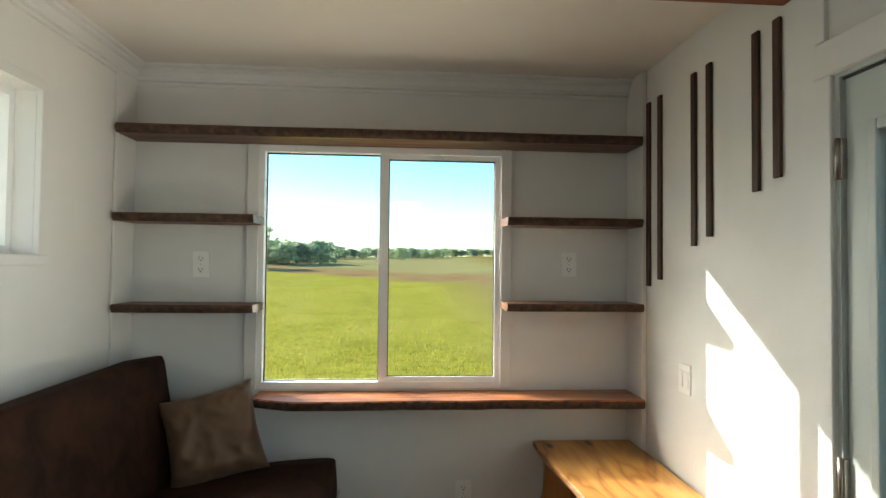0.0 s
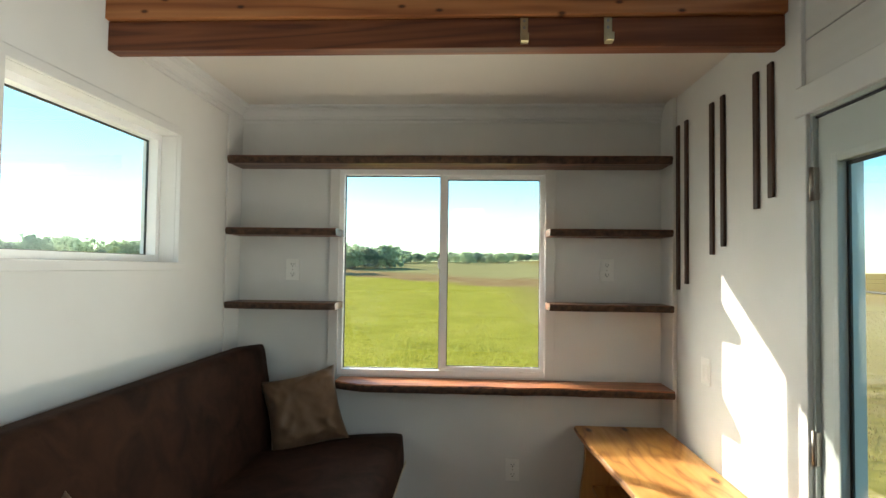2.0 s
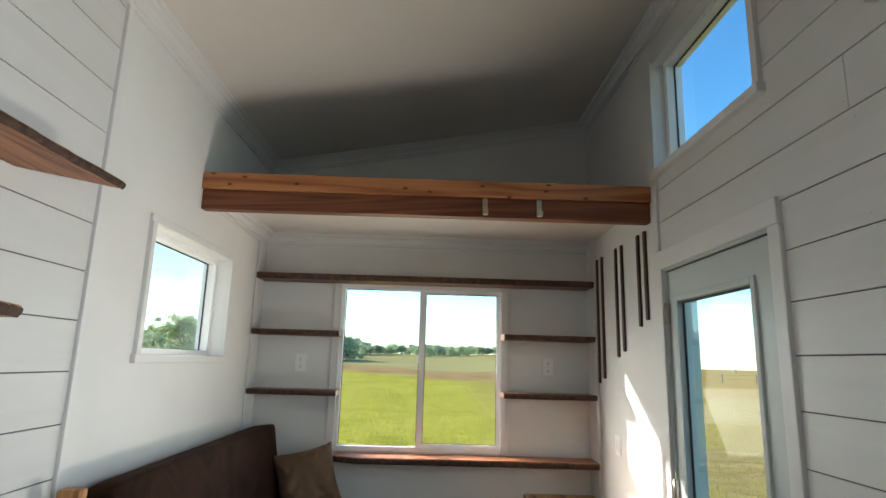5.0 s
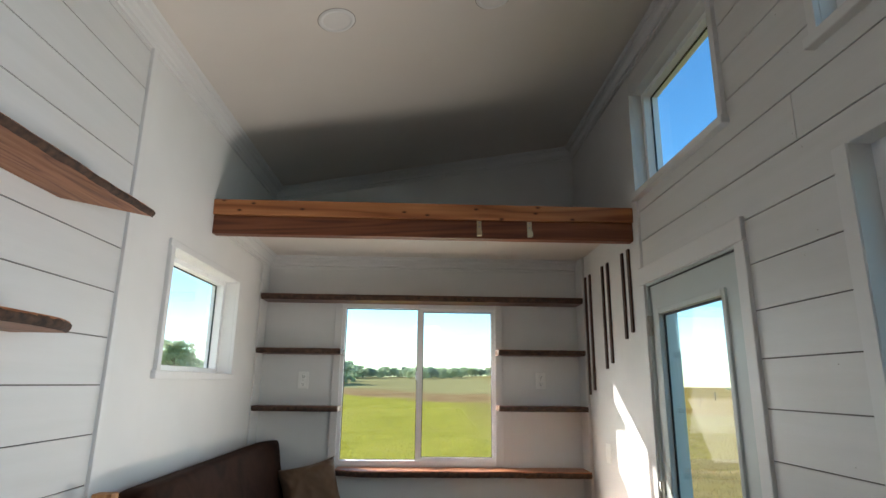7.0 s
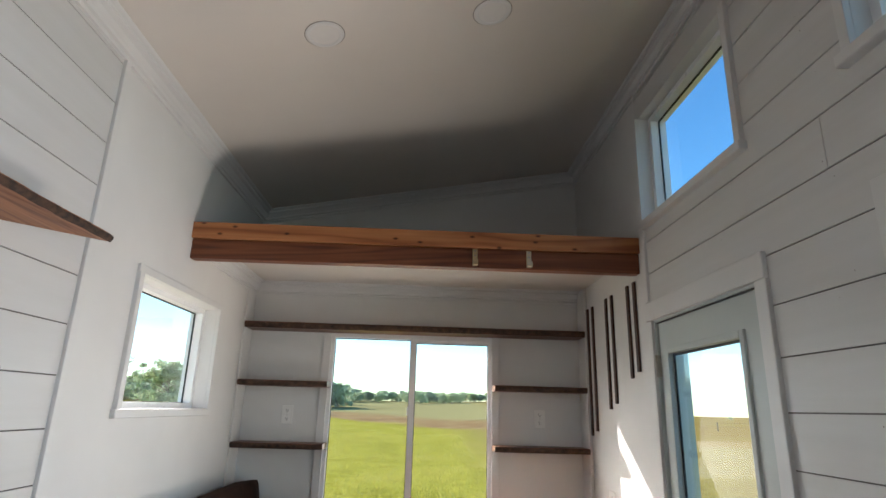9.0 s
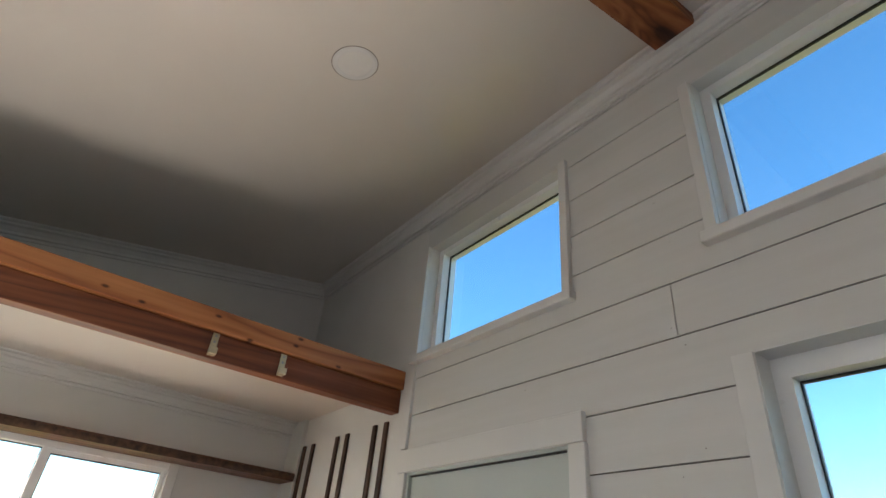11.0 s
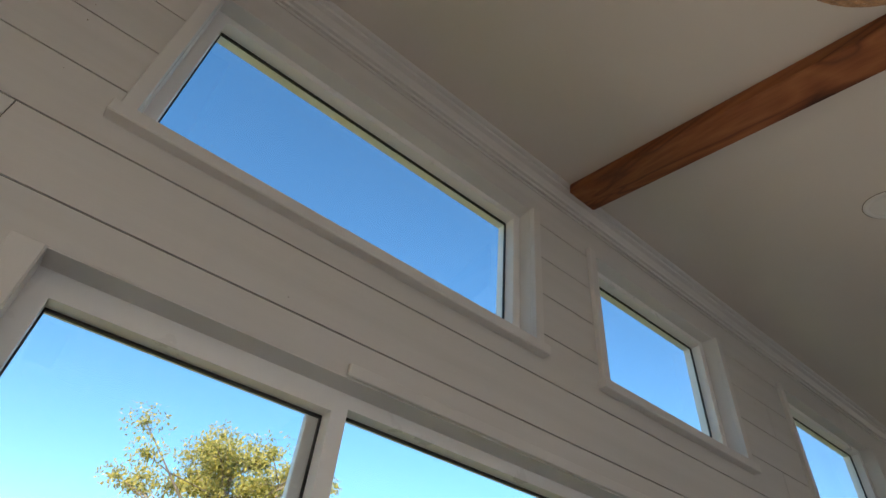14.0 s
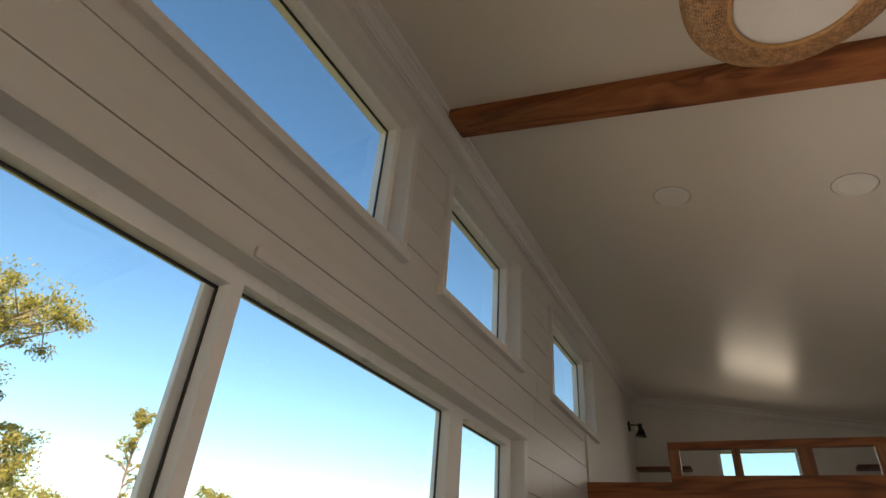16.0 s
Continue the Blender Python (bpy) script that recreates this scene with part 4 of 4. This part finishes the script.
def ring_tube(radius, z, thick, sides=10, count=64):
    bm = bmesh.new()
    loops = []
    for i in range(count):
        a = 2 * math.pi * i / count
        loops.append([bm.verts.new((PX + (radius + thick * math.cos(b)) * math.cos(a), PY + (radius + thick * math.cos(b)) * math.sin(a), z + thick * math.sin(b))) for b in [2 * math.pi * k / sides for k in range(sides)]])
    for p, q in zip(loops, loops[1:] + loops[:1]):
        for k in range(sides):
            bm.faces.new([p[k], p[(k + 1) % sides], q[(k + 1) % sides], q[k]])
    return bm


low = shade_point(1.0, 0)
RIM = low.x - PX
part("rim", ring_tube(RIM, low.z, 0.007), M_RATTAN_RIM, lamp, "bent cane rim", smooth=True)
part("diffuser", cylinder(bmesh.new(), (PX, PY, low.z + 0.006), (0, 0, 1), RIM - 0.002, 0.003, 48), M_LENS, lamp, "milky acrylic diffuser")
up = shade_point(0.0, 0)
part("upper_rim", ring_tube(up.x - PX, up.z, 0.006), M_RATTAN_RIM, lamp, smooth=True)
part("stem", cylinder(bmesh.new(), (PX, PY, (up.z + ceiling_at(PX)) / 2), (0, 0, 1), 0.012, ceiling_at(PX) - up.z + 0.02, 16), M_BLACK, lamp)
part("canopy", cylinder(bmesh.new(), (PX, PY, ceiling_at(PX) - 0.012), (0, 0, 1), 0.06, 0.03, 32), M_TRIM, lamp)
part("spider", boxed(PX - (up.x - PX), PX + (up.x - PX), PY - 0.004, PY + 0.004, up.z - 0.004, up.z + 0.004), M_BLACK, lamp)

# ---- far loft ----
far_beam = solo("loft_beam", boxed(XL, XR - 0.001, -3.06, -2.99, 1.93, 2.098, 0.004, 2), M_CEDAR_X, "dark reddish loft beam at the far end", "beam")
rail = thing("loft_railing", (0.05, -3.03, 2.10), "low wooden loft railing with square openings", "railing")
RY0, RY1 = -3.055, -3.0
part("top_rail", boxed(-0.555, 0.63, RY0, RY1, 2.300, 2.347, 0.003), M_CEDAR_X, rail)
part("bottom_rail", boxed(-0.555, 0.63, RY0, RY1, 2.0985, 2.138, 0.002), M_CEDAR_X, rail)
for x0, x1 in ((0.562, 0.63), (0.207, 0.256), (-0.182, -0.104), (-0.555, -0.49)):
    part("post", boxed(x0, x1, RY0 + 0.004, RY1 - 0.004, 2.138, 2.300, 0.002), M_FIR_Z, rail)
sconce = thing("wall_sconce", (XR, -4.83, 2.8), "small black wall lamp with a cone shade", "wall lamp")
part("back_plate", cylinder(bmesh.new(), (XR - 0.008, -4.83, 2.91), (1, 0, 0), 0.05, 0.016, 28), M_BLACK, sconce)
part("arm", cylinder(bmesh.new(), (XR - 0.06, -4.83, 2.92), (1, 0, 0.1), 0.007, 0.10, 12), M_BLACK, sconce)
part("socket", cylinder(bmesh.new(), (XR - 0.11, -4.83, 2.905), (0, 0, 1), 0.02, 0.05, 16), M_BLACK, sconce)
part("shade", cylinder(bmesh.new(), (XR - 0.115, -4.83, 2.845), (0.12, 0, -1), 0.022, 0.075, 28, 0.055), M_BLACK, sconce, smooth=False)
for x0, x1 in ((0.66, 1.165), (-1.16, -0.66)):
    solo("loft_shelf", boxed(x0, x1, YF + 0.0005, YF + 0.15, 2.53, 2.56, 0.003), M_WALNUT, "small dark wooden shelf on the loft wall", "shelf", "loft shelves")


# ---- outdoors ----
def ground_height(x, y):
    r = math.hypot(x, y)
    side = max(0.0, min(1.0, (x - 2) / 14))
    rise = max(0.0, min(1.0, (r - 14) / 22))
    bearing = math.degrees(math.atan2(x, y))
    ahead = max(0.0, min(1.0, (24 - bearing) / 12)) * max(0.0, min(1.0, (bearing + 75) / 15))
    slope = 0.031 * ahead * max(0.0, min(r, 150) - 25)
    return -0.72 + slope + 0.55 * side * rise * rise * (3 - 2 * rise) + 0.03 * noise.noise((x * 0.15, y * 0.15, 0))


bm = bmesh.new()
radii = [0.0] + [1.5 * 1.155 ** k for k in range(53)]
rings = []
for r in radii:
    if r == 0:
        rings.append([bm.verts.new((0, 0, -0.72))])
    else:
        rings.append([bm.verts.new((r * math.cos(a), r * math.sin(a), ground_height(r * math.cos(a), r * math.sin(a)))) for a in [2 * math.pi * k / 96 for k in range(96)]])
for k in range(96):
    bm.faces.new([rings[0][0], rings[1][k], rings[1][(k + 1) % 96]])
for p, q in zip(rings[1:], rings[2:]):
    for k in range(96):
        bm.faces.new([p[k], q[k], q[(k + 1) % 96], p[(k + 1) % 96]])
ground = solo("ground", bm, M_GROUND, "mown yellow-green meadow with dry grass farther off", "ground", kind="structure", smooth=True)
support = thing("trailer_base", (0, 0, -0.72), "trailer under the house resting on the meadow", "trailer", kind="structure")
part("skirt", boxed(XL - 0.05, XR + 0.05, YF + 0.1, YE - 0.1, -0.75, -0.161), M_OUTSIDE, support)

rng = np.random.default_rng(4)


def blades(name, x0, x1, y0, y1, count, tall, material, label):
    xs, ys = rng.uniform(x0, x1, count), y0 + (y1 - y0) * rng.random(count) ** 1.6
    verts, faces = [], []
    for x, y in zip(xs, ys):
        n = noise.noise((x * 0.5, y * 0.5, 3))
        h = tall * (0.5 + 0.6 * rng.random() + 0.5 * n)
        a = rng.random() * 6.283
        w = 0.006 + 0.007 * rng.random()
        lean = 0.5 * h * (rng.random() - 0.2)
        z = ground_height(x, y)
        ca, sa = math.cos(a), math.sin(a)
        i = len(verts)
        verts += [(x - w * ca, y - w * sa, z - 0.02), (x + w * ca, y + w * sa, z - 0.02), (x - lean * sa, y + lean * ca, z + h)]
        faces.append((i, i + 1, i + 2))
    me = bpy.data.meshes.new(name)
    me.from_pydata(verts, [], faces)
    me.materials.append(material)
    tagged(new(name, me), label, "grass", kind="stuff")


blades("grass", -13, 2.6, 5.0, 40, 125000, 0.08, M_BLADE, "yellow-green grass blades of the meadow")
blades("grass", 4.5, 20, 4, 26, 70000, 0.055, M_BLADE_DRY, "half-dry grass beside the house")


def tube(bm, path, radii, sides=7):
    prev = None
    for i, (p, r) in enumerate(zip(path, radii)):
        d = (path[min(i + 1, len(path) - 1)] - path[max(i - 1, 0)]).normalized()
        q = d.to_track_quat("Z", "Y")
        ring = [bm.verts.new(p + q @ Vector((r * math.cos(2 * math.pi * k / sides), r * math.sin(2 * math.pi * k / sides), 0))) for k in range(sides)]
        if prev:
            for k in range(sides):
                bm.faces.new([prev[k], prev[(k + 1) % sides], ring[(k + 1) % sides], ring[k]])
        prev = ring


def tree(name, base, height, spread, leaf_count, leaf, material, label, seed, bare=0.35, group="trees round the meadow", clumps=40, category="tree"):
    rnd = random.Random(seed)
    t = thing(name, base, label, category, group)
    wood_bm = bmesh.new()
    b = Vector(base)
    tips = []
    trunk = [b + Vector((0.12 * height * 0.1 * math.sin(k * 1.3 + seed), 0.012 * height * math.cos(k * 1.7 + seed), height * 0.86 * k / 8 - (0.2 if k == 0 else 0))) for k in range(9)]
    r0 = height * 0.02
    tube(wood_bm, trunk, [r0 * 0.75 * (1 - 0.1 * k) for k in range(9)], 9)
    for k in range(clumps):
        f = bare + (1 - bare) * rnd.random()
        start = trunk[min(7, int(f * 8))].lerp(trunk[min(8, int(f * 8) + 1)], (f * 8) % 1)
        a = rnd.random() * 6.283
        reach = spread * (1.05 - 0.75 * max(0, (f - bare) / (1 - bare)) ** 1.4) * (0.55 + 0.6 * rnd.random())
        end = start + Vector((reach * math.cos(a), reach * math.sin(a), reach * (0.25 + 0.7 * rnd.random())))
        mid = start.lerp(end, 0.5) + Vector((rnd.uniform(-1, 1), rnd.uniform(-1, 1), rnd.uniform(-0.3, 1))) * reach * 0.12
        tube(wood_bm, [start, mid, end], [r0 * 0.35, r0 * 0.22, r0 * 0.06], 5)
        tips += [(end, reach), (mid, reach * 0.8)]
        for _ in range(2):
            sub = mid.lerp(end, rnd.random()) + Vector((rnd.uniform(-1, 1), rnd.uniform(-1, 1), rnd.uniform(-0.2, 0.8))) * reach * 0.45
            tube(wood_bm, [mid.lerp(end, 0.4), sub], [r0 * 0.12, r0 * 0.04], 4)
            tips.append((sub, reach * 0.7))
    part("trunk", wood_bm, M_BARKTREE, t, smooth=True)
    verts, faces = [], []
    for _ in range(leaf_count):
        c, reach = rnd.choice(tips)
        s = 0.135 * spread
        q = Vector((rnd.gauss(0, 1), rnd.gauss(0, 1), rnd.gauss(0, 1))).normalized() * rnd.random() ** 0.85
        p = c + Vector((q.x, q.y, q.z * 0.7)) * s * (1.3 + 0.5 * math.sin(c.x * 7 + c.z * 5))
        u = Vector((rnd.uniform(-1, 1), rnd.uniform(-1, 1), rnd.uniform(-1, 1))).normalized()
        w = u.orthogonal().normalized()
        k = leaf * rnd.uniform(0.6, 1.3)
        i = len(verts)
        verts += [p - u * k, p + w * k * 0.5, p + u * k, p - w * k * 0.5]
        faces.append((i, i + 1, i + 2, i + 3))
    me = bpy.data.meshes.new("crown")
    me.from_pydata([tuple(v) for v in verts], [], faces)
    me.materials.append(material)
    crown_ob = new("crown", me)
    crown_ob.parent = t
    crown_ob.matrix_parent_inverse = t.matrix_world.inverted()
    return t


def polar(azimuth, distance, z=None):
    """A spot on the ground at an azimuth right of +y from the middle of the room."""
    x, y = distance * math.sin(radians(azimuth)), distance * math.cos(radians(azimuth))
    return (x, y, ground_height(x, y))


COTTON = "tall cottonwood with sparse yellow-green autumn leaves"
tree("tree", polar(105.5, 21), 9.9, 3.6, 34000, 0.058, M_LEAF_GOLD, COTTON, 11, 0.55, clumps=30)
tree("tree", polar(113.5, 24), 5.5, 2.2, 16000, 0.06, M_LEAF_GOLD, "low yellow-green tree near the house", 13, 0.15)
tree("tree", polar(111, 34), 8.9, 1.8, 12000, 0.07, M_LEAF_DARK, "dark green cedar tree behind the yellow ones", 14, 0.2)
tree("tree", polar(123, 30), 8.6, 1.2, 3600, 0.06, M_LEAF_GOLD, "slender cottonwood with thin foliage", 15, 0.3, clumps=24)
tree("tree", polar(131, 34), 5.0, 2.0, 6000, 0.075, M_LEAF_GOLD, "low yellow-green tree near the house", 16, 0.3)
tree("tree", polar(-28.3, 42), 5.0, 1.5, 1500, 0.07, M_LEAF_GREEN, "small half-bare open-crowned tree in the meadow", 17, 0.35, clumps=22)
# The next two trees wear the haze-paled greens as well.
tree("tree", polar(-23.6, 45), 4.4, 2.3, 9000, 0.11, M_LEAF_HAZED, "broad low green tree in the meadow", 21, 0.05, clumps=46)
tree("tree", polar(-14.5, 75), 5.4, 3.2, 5000, 0.20, M_LEAF_HAZED, "broad green tree at the meadow's edge", 18, 0.2)

# the far tree line: a few trees, repeated
GROVE = "green tree of the far tree line"
pattern = [tree("tree", (0, 0, 0), 4.6, 3.0, 2600, 0.30, M_LEAF_HAZED, GROVE, 31, 0.0, "far tree line"), tree("tree", (0, 0, 0), 3.8, 2.6, 2200, 0.30, M_LEAF_HAZED_DARK, "dark cedar of the far tree line", 32, 0.05, "far tree line"), tree("tree", (0, 0, 0), 3.6, 3.4, 2600, 0.30, M_LEAF_HAZED, GROVE, 33, 0.0, "far tree line")]
rnd = random.Random(5)
spots = []
az = -48.0
while az < 13:
    near = 95 if az < -8 else (135 if az < 4 else 150)
    spots.append((az, near + rnd.uniform(-12, 14), rnd.uniform(0.5, 0.8) * (1.0 if az < -7 else 0.72)))
    az += rnd.uniform(0.35, 0.75) * (0.55 if az > -13 else 0.9)
for az in (28.5, 31.5, 34, 37.5, 118, 124, 128, 134, 140):
    spots.append((az, 330 if az < 60 else 120, rnd.uniform(0.35, 0.6) if az < 60 else rnd.uniform(0.8, 1.2)))
for k, (az, dist, size) in enumerate(spots):
    src = pattern[k % 3]
    m = Matrix.Translation(polar(az, dist)) @ pose(0, 0, 0, 0, 0, rnd.uniform(0, 360))
    if k < 3:
        src.matrix_basis = m
    else:
        c = copy_thing(src, m)
        c.scale = (size, size, size * rnd.uniform(0.8, 1.15))


# ---- fences ----
def fence(name, spots, post_w, post_h, rails, label):
    f = thing(name, spots[0], label, "fence")
    for x, y, z in spots:
        part("post", boxed(x - post_w / 2, x + post_w / 2, y - post_w / 2, y + post_w / 2, z - 0.1, z + post_h * (0.92 + 0.16 * random.random()), 0.01), M_POST, f)
    for h, thick in rails:
        for (xa, ya, za), (xb, yb, zb) in zip(spots, spots[1:]):
            bm = bmesh.new()
            tube(bm, [Vector((xa, ya, za + h)), Vector((xb, yb, zb + h + 0.03 * random.uniform(-1, 1)))], [thick, thick], 6)
            part("rail", bm, M_POST, f)


fence("rail_fence", [polar(33.7, 32), polar(37.7, 29), polar(43.0, 26), polar(50, 24)], 0.24, 1.55, [(0.85, 0.06)], "weathered wooden post and rail fence in the dry grass")
fence("wire_fence", [polar(a, 78) for a in (27.5, 30.2, 33, 36, 39)], 0.10, 1.1, [(0.5, 0.012), (0.95, 0.012)], "far wire fence on thin wooden posts")

# ---- shed under the trees ----
sx, sy, sz = polar(-12.0, 88)
shed = thing("shed", (sx, sy, sz), "small dark wooden shed on posts under the trees", "shed")
part("body", boxed(sx - 0.95, sx + 0.95, sy - 0.8, sy + 0.8, sz + 0.45, sz + 1.5, 0.02), M_DARKSHED, shed)
bm = bmesh.new()
ridge = [[bm.verts.new((sx + ux, sy + uy, sz + uz)) for ux, uz in ((-1.2, 1.42), (-1.2, 1.5), (0.0, 2.05), (1.2, 1.5), (1.2, 1.42), (0.0, 1.95))] for uy in (-1.0, 1.0)]
bm.faces.new(ridge[0])
bm.faces.new(list(reversed(ridge[1])))
for k in range(6):
    bm.faces.new([ridge[0][k], ridge[1][k], ridge[1][(k + 1) % 6], ridge[0][(k + 1) % 6]])
bmesh.ops.recalc_face_normals(bm, faces=bm.faces)
part("roof", bm, M_DARKSHED, shed)
for ux in (-0.85, 0.85):
    for uy in (-0.7, 0.7):
        part("post", boxed(sx + ux - 0.06, sx + ux + 0.06, sy + uy - 0.06, sy + uy + 0.06, sz - 0.15, sz + 0.45, 0.005), M_POST, shed)

# ---- boarding, planks ----
EAST_COURSE, WEST_COURSE = (0.1661, 2.193), (0.1703, 2.0957)


def boarding(parent, face, inside, y0, y1, top, holes, joints, course):
    """White boards laid in level courses, each one a piece, with thin open joints."""
    pitch, level = course
    k = math.floor((0.0 - level) / pitch)
    while level + k * pitch < top:
        z0, z1 = max(0.0, level + k * pitch + 0.0024), min(top, level + (k + 1) * pitch - 0.0024)
        cuts = [y0] + sorted(j for j in joints.get(k, ()) if y0 < j < y1) + [y1]
        for a, b in zip(cuts, cuts[1:]):
            a, b = a + 0.0016, b - 0.0016
            touching = [h for h in holes if h[0] < b and h[1] > a and h[2] < z1 and h[3] > z0]
            bm = slab_with_holes(0, face, face + 0.0058 * inside, (a, b, z0, z1), touching)
            if len(bm.verts):
                part("board", bm, M_SHIP, parent)
            else:
                bm.free()
        k += 1


part("backing", slab_with_holes(0, XR + 0.0052, XR + 0.0059, (-3.03, 2.366, 0.0, 3.25), RIGHT_HOLES), M_SHADE_BACK, wall_east)
part("backing", slab_with_holes(0, XL - 0.0052, XL - 0.0059, (-3.03, 1.600, 0.0, 2.85), []), M_SHADE_BACK, wall_west)
joints_r = {0: (1.042, -1.9), 1: (-1.95,), -1: (-1.1,), -2: (-2.2,), -5: (-2.3,), 3: (-2.0,)}
joints_l = {-6: (0.4,), -4: (-0.8,), -2: (0.2,), 0: (0.7,), 2: (-0.3,)}
boarding(wall_east, XR, 1, -3.03, 2.366, ceiling_at(XR) - 0.01, RIGHT_HOLES, joints_r, EAST_COURSE)
boarding(wall_west, XL, -1, -3.03, 1.600, ceiling_at(XL) - 0.01, [], joints_l, WEST_COURSE)

nails = bmesh.new()
pick = random.Random(9)
for k in range(-8, 6):
    for stud in range(9):
        y = 2.2 - 0.58 * stud + pick.uniform(-0.05, 0.05)
        z = EAST_COURSE[1] + (k + pick.choice((0.18, 0.82))) * EAST_COURSE[0]
        if pick.random() < 0.6 and not any(h[0] - 0.08 < y < h[1] + 0.08 and h[2] - 0.08 < z < h[3] + 0.08 for h in RIGHT_HOLES):
            bmesh.ops.create_circle(nails, cap_ends=True, segments=7, radius=pick.uniform(0.0012, 0.0022), matrix=Matrix.Translation((XR - 0.0003, y, z)) @ pose(0, 0, 0, 0, 90, 0))
part("nail_holes", nails, M_SHADE_NAIL, wall_east, "small filled nail holes")


for row in range(15):
    x0 = XL + 0.156 * row
    x1 = min(XR, x0 + 0.1545)
    y = -3.14 - (row * 0.47) % 1.2
    while y < YE:
        a, b = max(y, -3.14), min(y + 1.198, YE)
        if b - a > 0.02:
            part("plank", boxed(x0, x1, a, b, -0.0115, 0.0, 0.001), M_FLOOR, floor)
        y += 1.2
